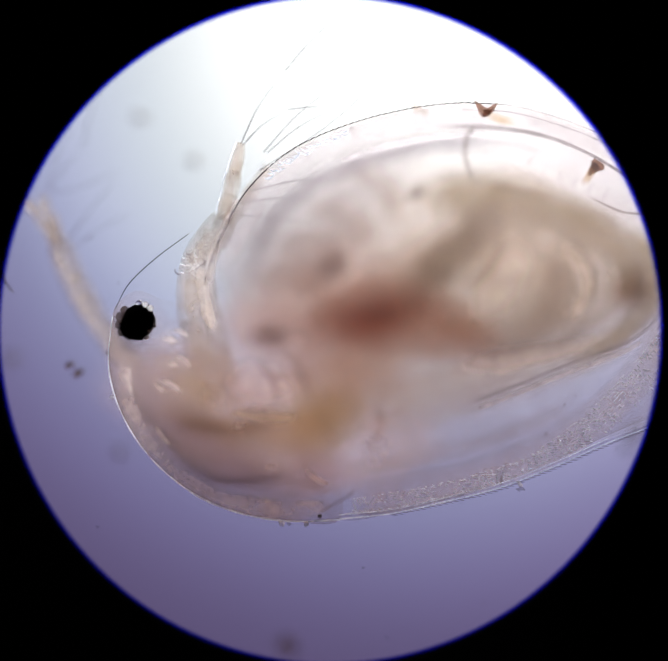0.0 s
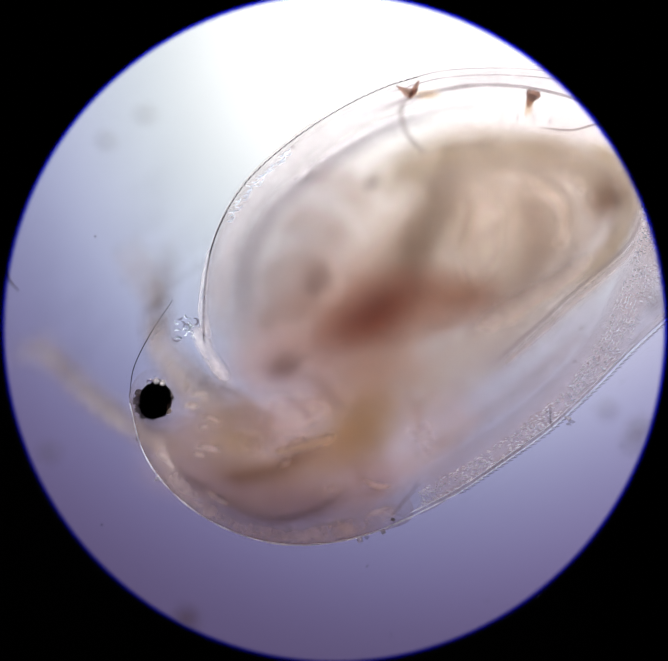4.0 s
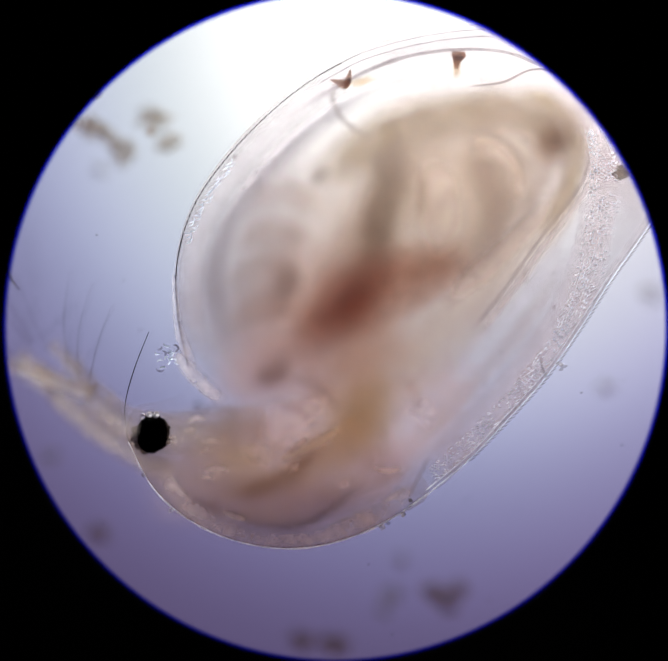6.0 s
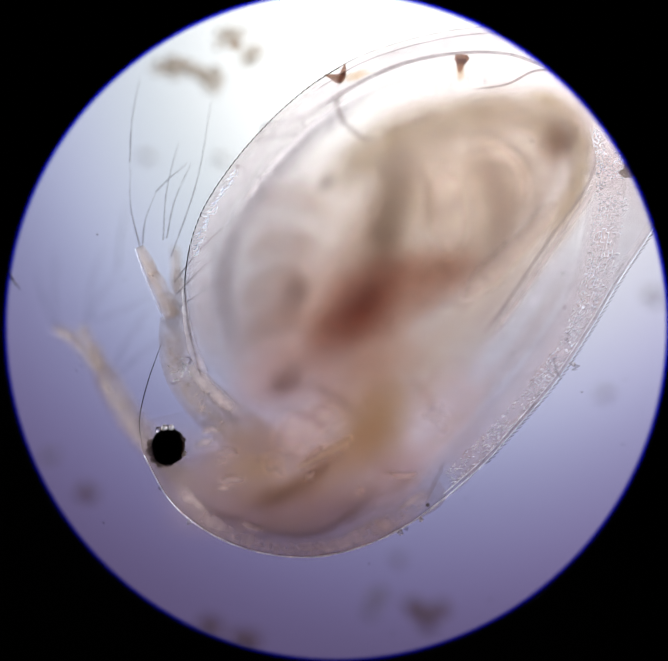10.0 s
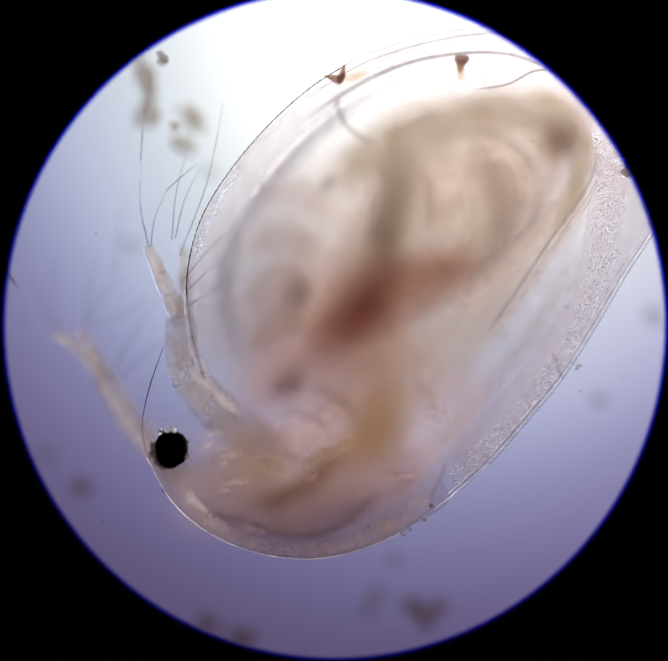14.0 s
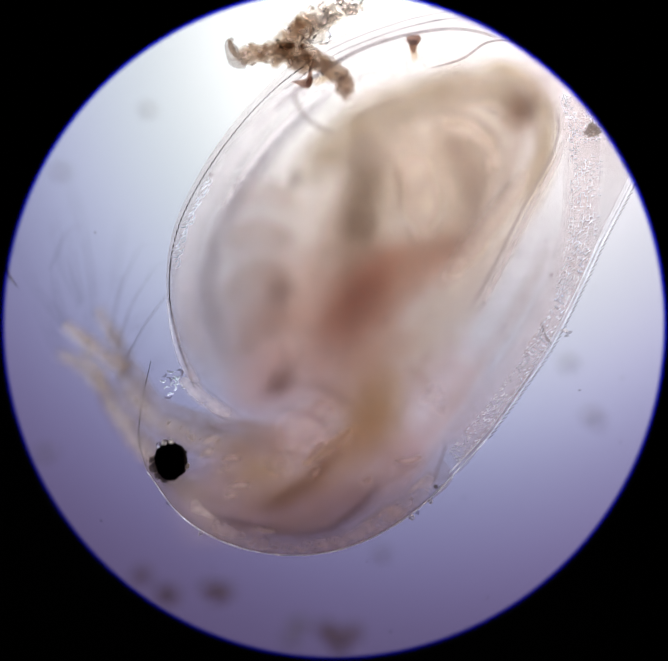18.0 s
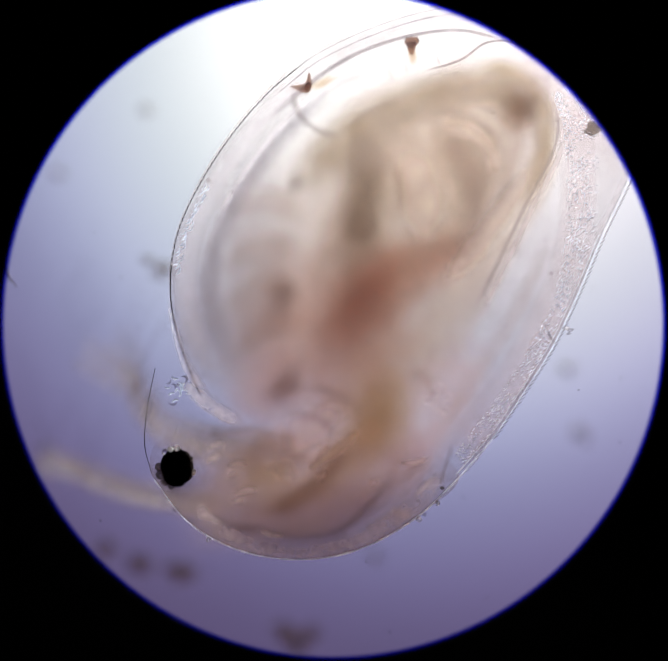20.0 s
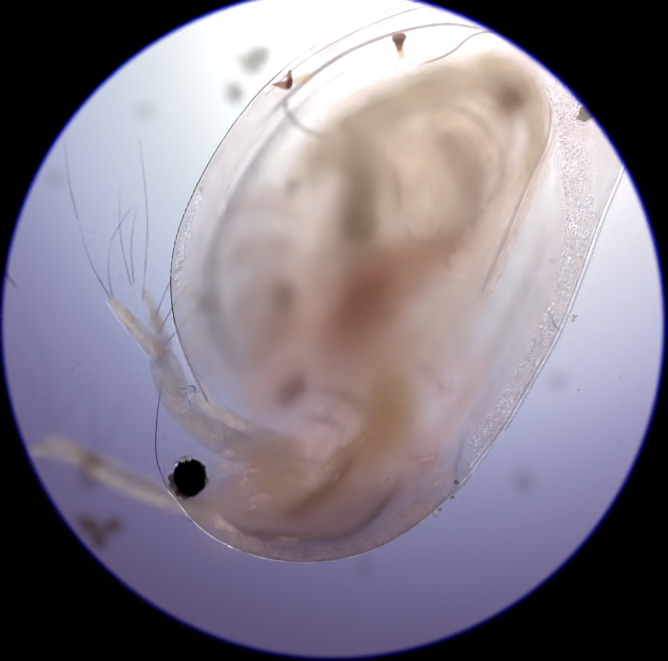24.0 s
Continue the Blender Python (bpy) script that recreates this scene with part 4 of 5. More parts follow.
def loose_floc():
    ob = thing("detritus_floc", "loose olive brown floc of detritus with a clear bubble", "detritus")
    for x, y, w, h, turn, n, r, s, mat in ((-64, -66, 26, 46, 20, 10, 10, 21, floc_olive), (-56, 40, 34, 34, 0, 10, 10, 22, floc_olive), (60, 48, 44, 26, -40, 12, 10, 23, floc_olive),
                                           (40, 110, 32, 24, -40, 8, 10, 24, floc_olive), (-50, -10, 22, 60, 0, 8, 9, 25, floc_olive)):
        tagged(part("floc", heap(x, y, w, h, turn, n, r, s), mat, ob, "olive brown crumbs"), kind="stuff")
    part("core", lump(27, 86, 16, 15, 0, 27, 0.08), floc_core, ob, "small dark brown core")
    tagged(part("bubble", heap(10, -65, 16, 20, 0, 7, 11, 26, 0.17), floc_grey, ob, "clear bubbles"), kind="stuff")
    drift(ob, -0.19, [(5.3, -260, 380, 60), (5.55, 20, 330, 60), (5.7, 150, 311, 60), (6.0, 290, 287, 50), (6.3, 400, 190, 60), (6.6, 580, 10, 90), (7, 585, -10, 110), (7.5, 575, 10, 110), (8, 550, 40, 110), (8.5, 535, 70, 100),
                      (9, 513, 95, 90), (9.5, 495, 105, 80), (10, 475, 120, 70), (10.5, 440, 150, 50), (12.5, 405, 205, 12), (13.5, 390, 222, 4), (14, 396, 232, 0), (14.5, 404, 247, -4),
                      (14.8, 412, 280, 4, -0.1), (15.0, 370, 315, 14, -0.17), (15.2, 390, 265, 40, -0.1), (15.35, 280, 250, 50), (15.6, -20, 260, 60), (15.9, -300, 280, 60)])


def strand():
    ob = thing("detritus_strand", "ragged brown strand of detritus", "detritus")
    for x, y, w, h, turn, n, r, s in ((-30, -70, 30, 50, 15, 40, 15, 31), (0, 0, 30, 52, 25, 44, 14, 32), (36, 58, 24, 42, 35, 34, 12, 33)):
        tagged(part("floc", heap(x, y, w, h, turn, n // 2, r * 0.6, s), floc_brown, ob, "brown crumbs"), kind="stuff")
        part("core", lump(x, y, w * 0.9, h, turn, s + 5), floc_core, ob, "matted brown core")
    drift(ob, -0.05, [(19.6, 420, -260, 20), (20.1, 560, -60, 10), (20.5, 615, 40, 0), (20.8, 618, 50, 0), (21.0, 618, 55, 0), (21.15, 640, 20, 0), (21.3, 680, -60, 0), (21.6, 720, -240, 0)])


def shed_skin():
    ob = thing("shed_skin", "clear empty piece of shed cuticle", "debris")
    c = [(-22, -60), (-12, -52), (12, -50), (19, -30), (17, 0), (21, 32), (24, 62), (8, 52), (-12, 46), (-17, 20), (-13, -5), (-19, -30)]
    pts = [(784 + x, 775.5 + y, 0, 2.2) for x, y in c + c[:1]]
    part("outline", tube(pts, 60, 6), tissue("skin_edge", (0.3, 0.3, 0.32), 0.4, 0.3), ob, "thin grey outline")
    part("film", lens(784, 775.5, 22, 62, 4, 0, 0.006, 0.8, 0.05, 5), tissue("skin_film", (0.85, 0.85, 0.85), 0.06, 0.5), ob, "clear film")
    part("film_fold", tube([(784 - 10, 775.5 + 30, 0, 2), (784 + 6, 775.5 + 20, 0, 2), (784 + 14, 775.5 + 34, 0, 2)], 12, 6), hair_stuff, ob, "fold")
    drift(ob, 0.0, [(6.3, 470, -260, 20), (6.5, 505, 60, 10), (6.7, 541, 272, 5), (6.85, 552, 250, 4), (7, 557, 240, 0), (7.2, 569, 252, -18), (7.5, 575, 279, -40), (7.8, 585, 295, -60), (8.1, 600, 302, -75, 0.02),
                     (8.6, 625, 300, -80, 0.06), (9, 650, 298, -82, 0.07), (10.5, 660, 295, -85, 0.08), (11.5, 680, 200, -90, 0.08), (12.4, 800, -120, -90), (13, 860, -260, -90)])


def specks():
    def speck(name, label, lumps, z, rows, mat=speck_brown):
        ob = thing(name, label, "debris")
        for i, (x, y, a, b, turn) in enumerate(lumps):
            part("lump", lens(784 + x, 775.5 + y, a, b, turn, 0, 0.02, 0.25, 0.25, 50 + i + len(drifting) * 3, 6, 20), mat, ob)
        drift(ob, z, rows)
    low = BED + 0.11
    speck("brown_speck", "soft dark brown speck with two lobes on the slide", [(4, -40, 30, 28, 0), (-30, 12, 58, 30, 30), (20, 10, 30, 20, 40)], low,
          [(4.2, 1760, 500, 0), (4.5, 1560, 860, 0), (4.7, 1470, 985, 0), (5, 1235, 1222, 0), (5.5, 1117, 1338, -30), (6, 1046, 1400, -50), (6.5, 1006, 1434, -60), (7, 1000, 1443, -60), (14.5, 996, 1440, -60), (15, 990, 1439, -60),
           (15.5, 973, 1447, -60), (16, 965, 1449, -60), (17, 942, 1455, -60), (17.5, 874, 1480, -60), (18, 798, 1502, -60), (18.5, 720, 1507, -60), (20.5, 690, 1503, -60), (21, 668, 1494, -60), (21.4, 652, 1482, -60), (21.9, 572, 1468, -60),
           (22.1, 480, 1452, -60), (22.3, 440, 1405, -60), (22.5, 370, 1330, -60), (22.8, 340, 1300, -60), (23, 282, 1275, -60), (23.3, 225, 1180, -60), (23.5, 232, 1235, -60, -0.1), (24, 238, 1252, -60, -0.11)])
    speck("brown_speck", "faint brown speck on the slide", [(0, 0, 36, 30, 20), (-20, 40, 26, 22, 0)], low,
          [(4.2, 1500, 1000, 0), (4.5, 1283, 1192, 0), (5, 1075, 1300, 0), (5.5, 960, 1370, 0), (6, 915, 1392, 0), (7, 885, 1395, 0), (14.5, 880, 1398, 0), (15.5, 862, 1405, 0), (17, 840, 1420, 0), (18, 700, 1470, 0), (20.5, 560, 1560, 0)], speck_grey)
    speck("brown_speck", "small soft brown speck on the slide", [(0, 0, 28, 26, 0), (16, 14, 16, 14, 0)], low,
          [(0, 682, 1500, 0), (1.5, 690, 1498, 0), (2.5, 600, 1500, 0), (4.5, 381, 1392, 0), (5, 322, 1335, 0), (5.5, 273, 1294, 0), (6, 228, 1243, 0), (6.5, 203, 1160, 0), (7, 200, 1155, 0), (10, 199, 1150, 0), (14, 190, 1137, 0), (15, 184, 1150, 0), (15.5, 120, 1250, 0), (16.5, -80, 1350, 0)])
    speck("brown_speck", "soft brown speck on the slide", [(0, 0, 36, 30, 0), (-20, -14, 22, 20, 0)], low,
          [(4.5, 700, 1640, 0), (5.5, 800, 1560, 0), (6, 712, 1502, 0), (6.5, 560, 1484, 0), (7, 500, 1473, 0), (14.5, 492, 1466, 0), (15.5, 470, 1440, 0), (17, 440, 1428, 0), (18, 400, 1400, 0), (20.5, 330, 1322, 0), (21, 318, 1322, 0), (22, 250, 1250, 0), (23.2, 222, 1095, 0, -0.12), (24, 222, 1092, 0, -0.13)])
    speck("brown_speck", "soft brown speck on the slide", [(0, 0, 40, 32, 0), (-34, -10, 24, 18, 0)], low,
          [(4.5, 1000, 1700, 0), (6, 790, 1508, 0), (6.5, 650, 1507, 0), (7, 600, 1505, 0), (14.5, 575, 1495, 0), (16, 580, 1450, 0), (17, 578, 1412, 0), (18, 520, 1390, 0), (20.5, 432, 1335, 0), (21, 425, 1330, 0), (22, 330, 1370, 0), (24, 180, 1560, 0)])
    speck("brown_speck", "faint brown speck on the slide", [(0, 0, 30, 26, 0)], low, [(15, 300, 1490, 0), (17, 380, 1383, 0), (18.5, 300, 1340, 0), (20.5, 250, 1280, 0), (21, 240, 1276, 0), (22, 120, 1180, 0), (23, 205, 1140, 0), (24, 215, 1125, 0)])
    speck("grey_flake", "two soft grey flakes drifting past the shell", [(0, 0, 48, 44, 0), (-44, 78, 32, 40, 0), (30, -26, 22, 20, 0)], -0.17,
          [(21.6, -280, 900, 40), (22.0, 60, 700, 40), (22.5, 150, 560, 20), (22.8, 385, 370, 20), (23.0, 478, 290, 10), (23.3, 628, 135, 0), (23.5, 607, 150, 0), (24, 598, 148, 0)], speck_grey)
    speck("grey_flake", "two olive grey flakes", [(-30, -20, 26, 36, 20), (26, 24, 24, 32, 20)], -0.12, [(2.2, 1280, -120, 0), (2.5, 1177, 147, 0), (2.65, 1120, 60, 0), (3.0, 900, -160, 0)])
    speck("grey_flake", "soft grey lump lying over the shell", [(0, 0, 40, 32, 30), (-40, -24, 20, 18, 0)], -0.2, [(18.6, -260, 480, 0), (19.6, 180, 600, 0), (20.5, 500, 665, 0), (20.9, 480, 690, 0), (22, 480, 690, 0), (23, 478, 705, 0), (24, 490, 715, 0)], speck_grey)
    speck("amber_flake", "small yellowish flake above the shell", [(0, 0, 14, 20, 30), (14, 14, 10, 12, 0)], 0.0, [(0, 990, 243, 20), (1.6, 992, 240, 20), (2, 1010, 180, 40), (2.6, 1080, -100, 40), (4.4, 1060, -120, 0), (4.8, 1043, 70, 0), (5, 1040, 98, 0), (5.3, 1010, 60, 0), (5.7, 930, -120, 0)], floc_brown)
    speck("grey_speck", "faint grey speck in the water", [(0, 0, 22, 20, 0)], -0.3, [(0, 465, 367, 0), (1.7, 470, 372, 0), (2.5, 520, 450, 0), (4.5, 200, 300, 0), (6.6, 290, 420, 0), (6.8, 345, 386, 0), (7, 400, 320, 0), (7.5, 456, 289, 0), (8, 485, 286, 0), (9, 516, 322, 0), (10, 516, 371, 0), (14, 495, 403, 0), (15, 480, 380, 0), (17, 350, 260, 0), (24, 346, 262, 0)], speck_grey)
    speck("grey_speck", "faint grey speck in the water", [(0, 0, 24, 18, 0)], -0.32, [(0, 340, 266, 0), (7, 345, 262, 0), (15, 290, 588, 0), (17, 150, 405, 0), (24, 140, 420, 0)], speck_grey)
    speck("brown_speck", "brown speck in the water", [(-8, -6, 15, 11, 40), (14, 14, 18, 10, 40)], -0.1, [(0, 182, 850, 0), (1.7, 186, 856, 0), (2.5, 120, 900, 0), (4, -100, 960, 0)])
    speck("grey_speck", "soft grey speck on the slide", [(0, 0, 26, 22, 0)], low, [(0, 1440, 1240, 0), (6, 1420, 905, 0), (14, 1405, 935, 0), (15.5, 1345, 845, 0), (21, 1332, 875, 0), (24, 1313, 893, 0)], speck_grey)
    speck("grey_speck", "soft grey speck on the slide", [(0, 0, 28, 22, 0), (14, 20, 18, 14, 0)], low, [(0, 1600, 800, 0), (6, 1520, 680, 0), (14, 1530, 735, 0), (17, 1420, 930, 0), (21, 1345, 1030, 0), (24, 1230, 1125, 0)], speck_grey)
    speck("grey_speck", "soft grey speck on the slide", [(0, 0, 30, 22, 0)], low, [(0, 40, 830, 0), (4.5, 120, 1060, 0), (7, 118, 1066, 0), (24, 110, 1060, 0)], speck_grey)
    speck("grey_speck", "faint speck on the slide", [(0, 0, 22, 24, 0)], low, [(0, 290, 1050, 0), (2, 300, 1060, 0), (5, 1315, 1010, 0), (6, 940, 1310, 0), (14, 925, 1310, 0), (17, 905, 1300, 0), (24, 860, 1330, 0)], speck_grey)
    # fine dust, sharp and tiny, each grain a thing of its own
    rng = random.Random(12)
    first = None
    for i in range(70):
        a, q = rng.uniform(0, 6.283), 760 * math.sqrt(rng.random())
        m = pose(*spot(784 + q * math.cos(a), 768 + q * math.sin(a), rng.uniform(-0.32, -0.3) if i % 3 else rng.uniform(-0.1, -0.02)), 0, 0, rng.uniform(0, 360))
        if first is None:
            first = tagged(part("dust_grain", pebble(784, 775.5, 0, 3.6, 2, 0.5, 1, (1, 0.6, 0.6)), hair_stuff), "tiny dark grain of dust in the water", "dust", "dust in the water")
            first.matrix_basis = m
        else:
            copy_thing(first, m)


big_clump()
loose_floc()
strand()
shed_skin()
specks()
tagged(part("hair_on_stop", tube([(16, 622, 0.05, 1.6), (24, 650, 0.05, 2.2), (44, 676, 0.05, 1.0)], 14, 6), thin_dark), "short dark hair stuck to the edge of the stop", "hair")


# ---------------------------------------------------------------- what moves
def motions():
    walk(flea, [(t, pose(x * MM, y * MM, 0, 0, 0, turn)) for t, x, y, turn in (
        (0, 0.0255, 0.0511, -34.40), (1, 0.0268, 0.0517, -34.45), (1.5, 0.0311, 0.0483, -34.23), (1.7, 0.0313, 0.0439, -33.74),
        (1.8, 0.0171, 0.0717, -36.14), (1.9, 0.0072, 0.0634, -35.75), (2, 0.0256, 0.0508, -34.18), (2.1, 0.0349, 0.0396, -33.60),
        (2.2, 0.0603, 0.0326, -32.75), (2.3, 0.0312, 0.0262, -30.62), (2.5, 0.0269, 0.0341, -25.67), (4.5, 0.0196, 0.0185, -12.72),
        (4.7, -0.0068, 0.0283, -11.73), (4.8, -0.0157, 0.0326, -11.02), (4.9, -0.0156, 0.0269, -9.26), (5, -0.0172, 0.0286, -8.03),
        (5.1, -0.0052, 0.0154, -5.52), (5.2, -0.0117, 0.0170, -4.84), (5.3, -0.0271, 0.0252, -5.00), (5.5, -0.0254, 0.0255, -2.71),
        (5.7, -0.0183, 0.0254, -1.72), (5.8, -0.0322, 0.0274, -2.27), (6, -0.0398, 0.0294, -2.20), (6.5, -0.0215, 0.0227, -1.38),
        (7, -0.0276, 0.0192, -0.97), (8, -0.0179, 0.0133, -0.66), (9, -0.0150, 0.0113, -0.66), (10, -0.0097, 0.0070, -0.40),
        (10.5, -0.0088, 0.0048, -0.30), (12.5, -0.0100, 0.0060, -0.53), (13, -0.0116, 0.0083, -0.54), (13.5, -0.0110, 0.0065, -0.42),
        (14, 0.0000, 0.0000, 0.00), (14.5, 0.0083, -0.0096, 0.46), (14.7, -0.0054, -0.0010, 0.32), (14.9, -0.0166, 0.0149, -0.16),
        (15, -0.0209, 0.0151, 0.15), (15.2, -0.0269, 0.0175, 1.13), (15.5, -0.0282, 0.0209, 3.85), (16, -0.0276, 0.0143, 4.70),
        (16.5, -0.0399, 0.0154, 5.16), (17, -0.0388, 0.0161, 6.39), (17.5, -0.0442, 0.0185, 6.45), (18, -0.0395, 0.0154, 6.77),
        (18.5, -0.0331, 0.0044, 7.74), (20.5, -0.0275, 0.0060, 7.86), (21, -0.0353, 0.0107, 7.63), (21.5, -0.0371, 0.0114, 7.60),
        (22, -0.0335, 0.0084, 8.55), (22.5, -0.0346, 0.0078, 9.89), (23, -0.0399, 0.0099, 10.37), (23.5, -0.0320, 0.0076, 10.63),
        (24, -0.0143, 0.0010, 11.27))])
    swing(near_arm, (
        (0, -2, -2), (1.6, -1, -2), (1.7, -1, -2), (1.8, 39, -20), (1.9, 51, -17), (2, 11, -20), (2.1, 1, -12), (2.2, 62, -17),
        (2.3, -2, -17), (2.5, -0, -17), (2.7, 40, -16), (2.9, 0, -16), (3.1, 45, -16), (3.3, 5, -16), (3.5, 10, -16), (3.7, 50, -16),
        (3.9, 2, -16), (4.1, 40, -16), (4.3, 5, -16), (4.5, -3, -20), (4.6, 4, -20), (4.7, 51, -17), (4.8, 40, -17), (4.9, 3, -20),
        (5, 9, -20), (5.1, 7, -20), (5.2, 33, -20), (5.3, 48, -20), (5.4, 28, -17), (5.5, 16, -17), (5.6, 7, -20), (5.7, -6, -20),
        (5.8, 27, -20), (5.9, -2, -20), (6, 48, -2), (6.1, 21, -17), (6.2, 1, -20), (6.3, 48, -17), (6.4, -5, -17), (6.5, 3, -20),
        (6.6, 33, -20), (6.7, 31, -17), (6.8, 19, -17), (6.9, 16, -2), (7.2, 11, -2), (7.5, 8, -2), (8, 5, -2), (9, 3, -2), (10, 2, -2),
        (13, 0, -2), (14, -0, -2), (14.3, -1, -2), (14.7, 0, -2), (14.8, -1, -20), (14.9, 31, -20), (15, 32, -20), (15.1, 2, -17),
        (15.2, 34, -17), (15.3, 32, -20), (15.4, 8, -9), (15.5, 39, -17), (15.6, 43, -20), (15.7, 6, -3), (15.8, 19, -20), (15.9, 38, -20),
        (16, 16, -17), (16.2, 8, -5), (16.3, 27, -20), (16.4, 38, -20), (16.5, 20, -20), (16.6, 2, -20), (16.7, -5, -20), (16.8, 23, -20),
        (16.9, 23, -20), (17, 48, -20), (17.2, 28, -20), (17.4, 42, -20), (17.6, -0, -17), (17.8, 30, -17), (18, 22, -2), (18.2, 5, -20),
        (18.3, 44, -20), (18.5, 34, -20), (18.7, 5, -16), (18.9, 45, -16), (19.1, 10, -16), (19.3, 40, -16), (19.5, 2, -16),
        (19.7, 20, -16), (19.9, 48, -16), (20.1, 5, -16), (20.3, 40, -16), (20.5, 19, -20), (20.6, 6, -17), (20.7, 35, -20),
        (20.8, 26, -3), (20.9, -1, -20), (21, 44, -8), (21.1, -7, -20), (21.2, -3, -20), (21.3, 34, -20), (21.4, -7, -20), (21.5, 38, -20),
        (21.6, 16, -20), (21.7, 9, -5), (21.8, 39, -20), (21.9, 18, -20), (22, 44, -20), (22.1, 7, -20), (22.2, 1, -20), (22.3, 2, -20),
        (22.4, 37, -20), (22.5, -4, -11), (22.6, 19, -20), (22.7, 7, -20), (22.8, 16, -20), (22.9, 18, -20), (23, 40, -20),
        (23.2, 27, -20), (23.4, 22, -17), (23.6, 12, -17), (24, 6, -2)), (245, 475))
    swing(far_arm, (
        (0, 27, -5), (1.6, 26, -5), (1.7, 25, -5), (1.8, 33, -20), (1.9, 45, -20), (2, -10, -20), (2.1, -2, -20), (2.2, 56, -20),
        (2.3, 27, -20), (2.5, 24, -20), (2.7, 45, -18), (2.9, 10, -18), (3.1, 50, -18), (3.3, 20, -18), (3.5, 0, -18), (3.7, 45, -18),
        (3.9, 15, -18), (4.1, 50, -18), (4.3, 15, -18), (4.5, 10, -20), (4.6, -1, -16), (4.7, 40, -20), (4.8, 15, -20), (4.9, -7, -16),
        (5, 16, -20), (5.1, 24, -20), (5.2, 31, -20), (5.3, 17, -20), (5.4, -2, -20), (5.5, 14, -20), (5.6, -4, -20), (5.7, 25, -20),
        (5.8, 34, -20), (5.9, 30, -20), (6, 18, -3), (6.1, 10, -20), (6.2, 16, -20), (6.3, 22, -20), (6.4, -9, -16), (6.5, 9, -20),
        (6.6, -5, -20), (6.7, 1, -20), (6.8, 1, -20), (6.9, -1, -5), (7.2, -3, -5), (7.5, -3, -5), (8, -3, -5), (9, -1, -5), (10, -1, -5),
        (13, 1, -5), (14, -0, -5), (14.3, -1, -5), (14.7, 1, -5), (14.8, -0, -20), (14.9, 6, -20), (15, 7, -20), (15.1, 19, -20),
        (15.2, 21, -20), (15.3, 33, -20), (15.4, 27, -20), (15.5, 34, -20), (15.6, 12, -20), (15.7, 17, -20), (15.8, 13, -20),
        (15.9, 2, -20), (16, 6, -20), (16.2, 14, -20), (16.3, -8, -20), (16.4, 26, -20), (16.5, -15, -20), (16.6, 17, -20), (16.7, 9, -20),
        (16.8, -18, -20), (16.9, -4, -20), (17, 31, -20), (17.2, -8, -20), (17.4, 11, -20), (17.6, 10, -20), (17.8, 28, -20), (18, -4, -9),
        (18.2, 26, -20), (18.3, 11, -20), (18.5, 6, -20), (18.7, 20, -18), (18.9, 50, -18), (19.1, 20, -18), (19.3, 45, -18),
        (19.5, 25, -18), (19.7, 10, -18), (19.9, 45, -18), (20.1, 20, -18), (20.3, 40, -18), (20.5, 5, -20), (20.6, 4, -20),
        (20.7, 0, -20), (20.8, 12, -20), (20.9, 12, -20), (21, 24, -20), (21.1, 25, -20), (21.2, 22, -20), (21.3, 26, -20),
        (21.4, 21, -20), (21.5, 3, -20), (21.6, 1, -20), (21.7, -3, -20), (21.8, 5, -20), (21.9, 22, -20), (22, 27, -20), (22.1, 16, -20),
        (22.2, 13, -20), (22.3, 9, -20), (22.4, 32, -20), (22.5, 17, -20), (22.6, -4, -20), (22.7, 13, -20), (22.8, 10, -20),
        (22.9, 27, -20), (23, 24, -12), (23.2, 27, -20), (23.4, 27, -20), (23.6, 22, -20), (24, 20, -9)), (336, 380))
    # the filled gut sinks deeper as the animal rolls
    for ob in food:
        walk(ob, [(t, pose(x * UNIT, y * UNIT, z)) for t, x, y, z in (
            (0, 0, 0, 0), (1.5, 0, 0, 0), (4.5, 0, 0, 0), (14.3, 0, 0, 0), (14.8, 20, -4, -0.05), (15.2, 44, 2, -0.13), (18, 44, 2, -0.13), (24, 44, 2, -0.13))])
    home = Matrix.Identity(4)
    walk(claw_tip, [(t, pose(x * UNIT, -y * UNIT, 0)) for t, x, y in ((0, 0, 0), (1.6, 0, 0), (2, -8, -17), (2.5, 0, 0), (4.5, 8, 24), (5, 10, 28), (6, 25, 30), (6.6, 14, 22), (7, 9, 18), (8, 6, 6), (9, 4, 2),
                                                                   (14.4, 0, 0), (15.2, 24, 22), (18.5, 28, 26), (21, 28, 28), (23, 30, 20), (24, 10, 9))])
    # the thin margins of the shell give a little as the animal turns
    def give(x, y, turn):
        c = Vector(spot(x, y))
        return Matrix.Translation(c) @ pose(0, 0, 0, 0, 0, turn) @ Matrix.Translation(-c)
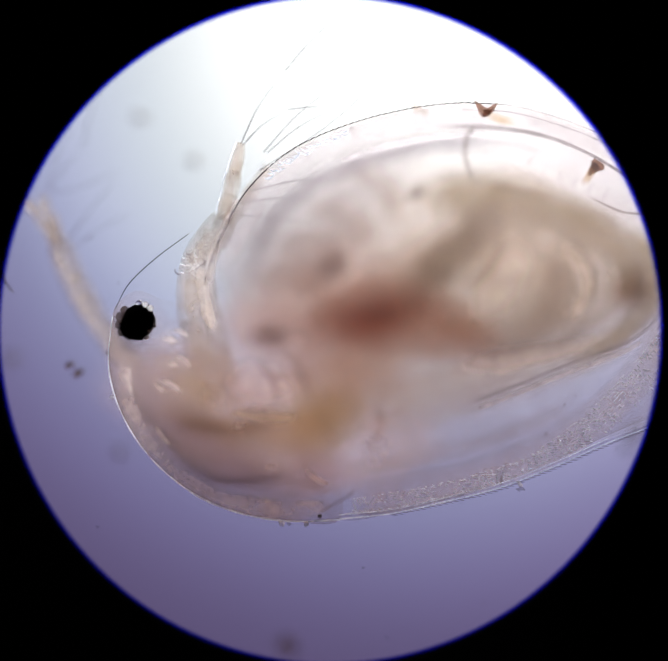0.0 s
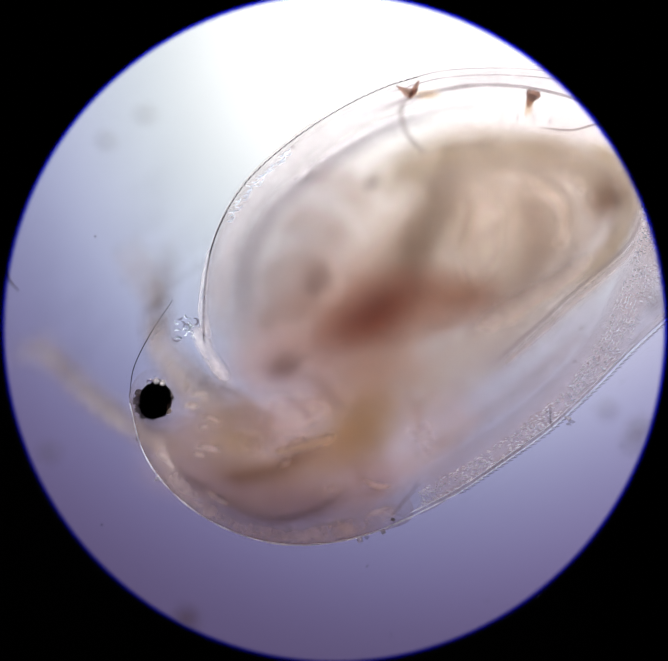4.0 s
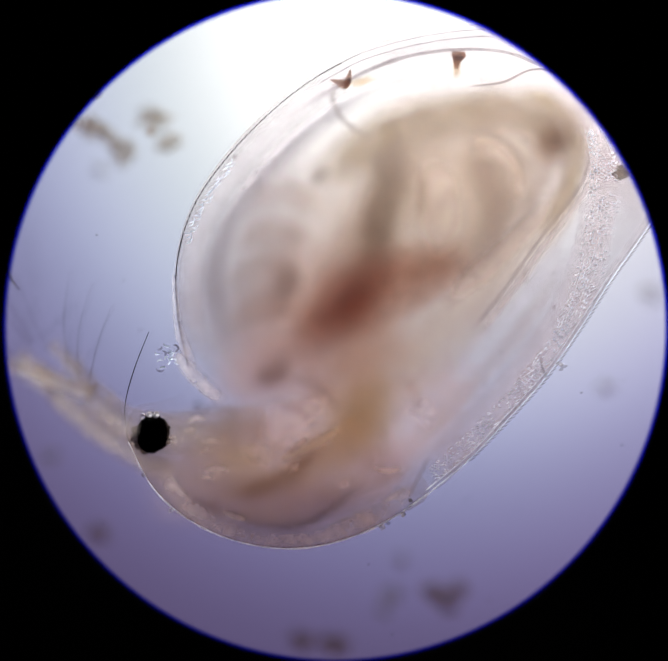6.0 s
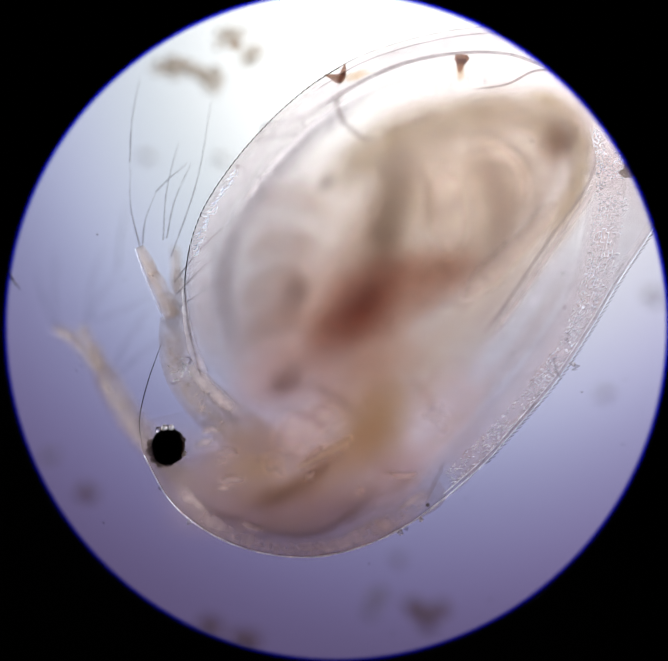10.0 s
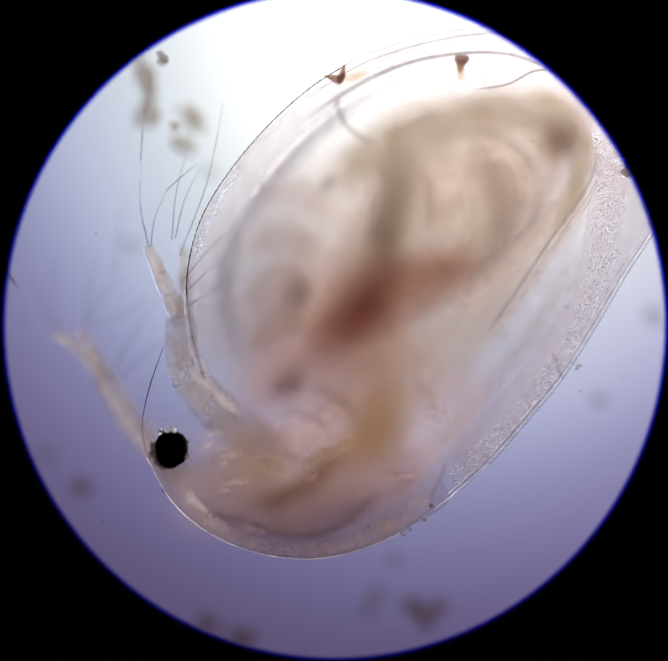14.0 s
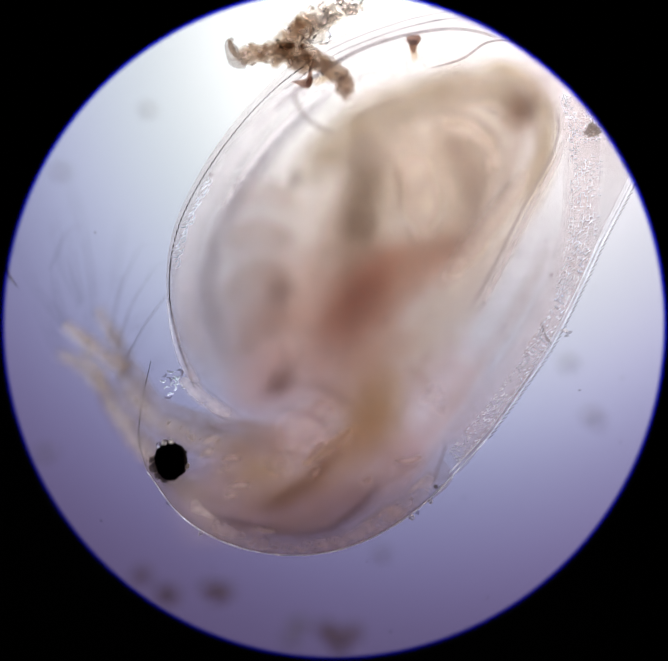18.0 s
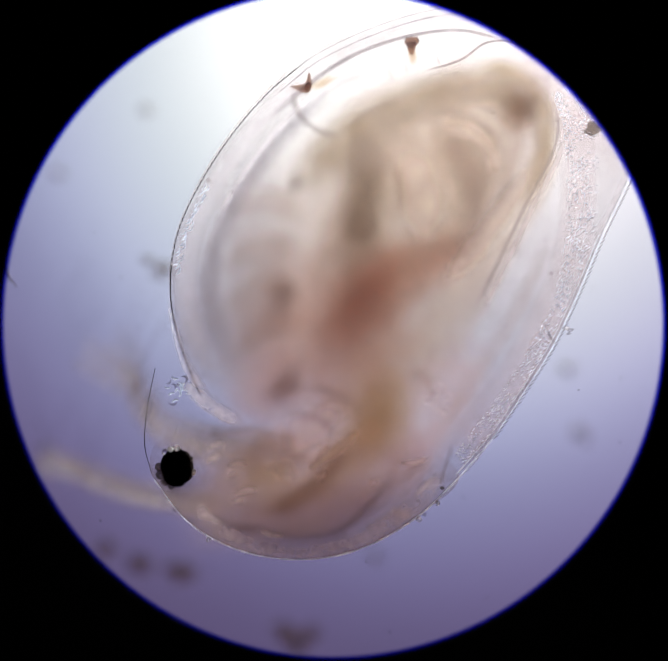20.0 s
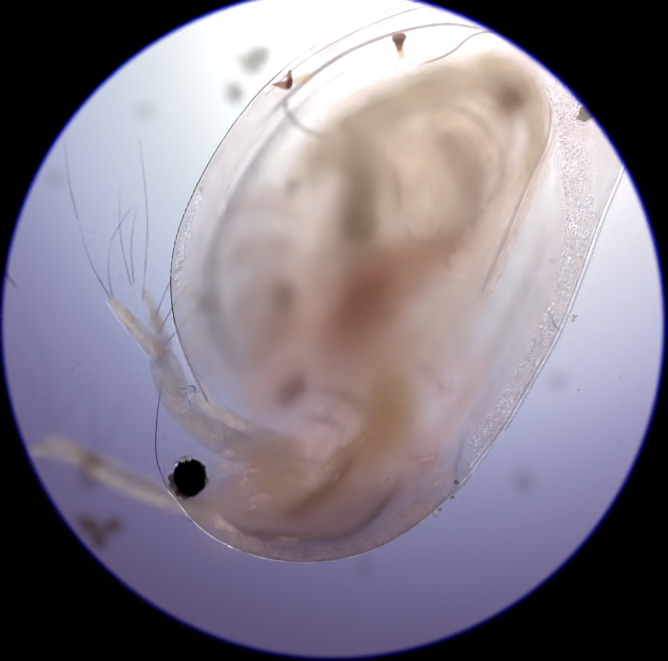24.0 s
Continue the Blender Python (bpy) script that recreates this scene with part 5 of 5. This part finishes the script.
    walk(belly_edge, [(t, give(475, 870, a)) for t, a in ((0, 0), (1.6, 0), (2, 2.8), (2.5, 0), (4.5, -1.2), (5, -1.5), (6, -1.1), (6.5, -0.3), (7, 0), (14.3, 0), (15, -0.3), (15.6, -1.4),
                                                         (17, -1.7), (18, -1.8), (18.5, -1.2), (20.5, -0.8), (22, -1.0), (23, -1.1), (24, 0))])
    walk(back_edge, [(t, give(1110, 1115, a)) for t, a in ((0, -1.6), (2, -2.0), (2.5, -0.8), (4.5, -0.4), (7, 0), (14.3, 0), (15.6, -1.0), (17, -1.4), (18, -1.4), (18.5, -1.0), (20.5, -0.5), (24, -0.5))])
    def jerk(dx, dy, turn):
        c = Vector(spot(1250, 480))
        return Matrix.Translation((dx * UNIT, -dy * UNIT, 0)) @ Matrix.Translation(c) @ pose(0, 0, 0, 0, 0, turn) @ Matrix.Translation(-c)
    walk(hind, [(0, home), (1.5, home), (1.7, jerk(-15, 10, 4)), (1.9, jerk(-250, 70, 26)), (2.0, jerk(-381, 84, 40)), (2.15, jerk(-110, 30, 12)), (2.3, home), (2.6, home),
                (3.4, home), (4.5, home), (14.3, home), (14.6, jerk(-40, 40, 6)), (14.8, jerk(-120, 100, 14)), (14.95, jerk(-70, 50, 8)), (15.15, home),
                (18.1, home), (18.3, jerk(-60, 50, 6)), (18.5, jerk(-70, 70, 8)), (18.8, home), (24, home)])
    for i, ob in enumerate(beating):
        swing(ob, [(k * 0.1, 7 * math.sin(2 * math.pi * 1.7 * k * 0.1 + 1.1 * i), 0) for k in range(241)])
    for ob, z, rows in drifting:
        walk(ob, [(t, pose(*spot(x, y, z - sunk), 0, 0, turn)) for t, x, y, turn, sunk in rows])


def swing(ob, rows, reach=(0, 1)):
    """Turns a limb about its joint; rows of seconds, turn and lift out of the plane; reach is the way to its tip."""
    home = ob.location.copy()
    poses = []
    for t, turn, up in rows:
        tilt = Matrix.Rotation(radians(up), 4, Vector((reach[1], reach[0], 0)))
        poses.append((t, Matrix.Translation(home) @ pose(0, 0, 0, 0, 0, turn) @ tilt))
    walk(ob, poses)


motions()
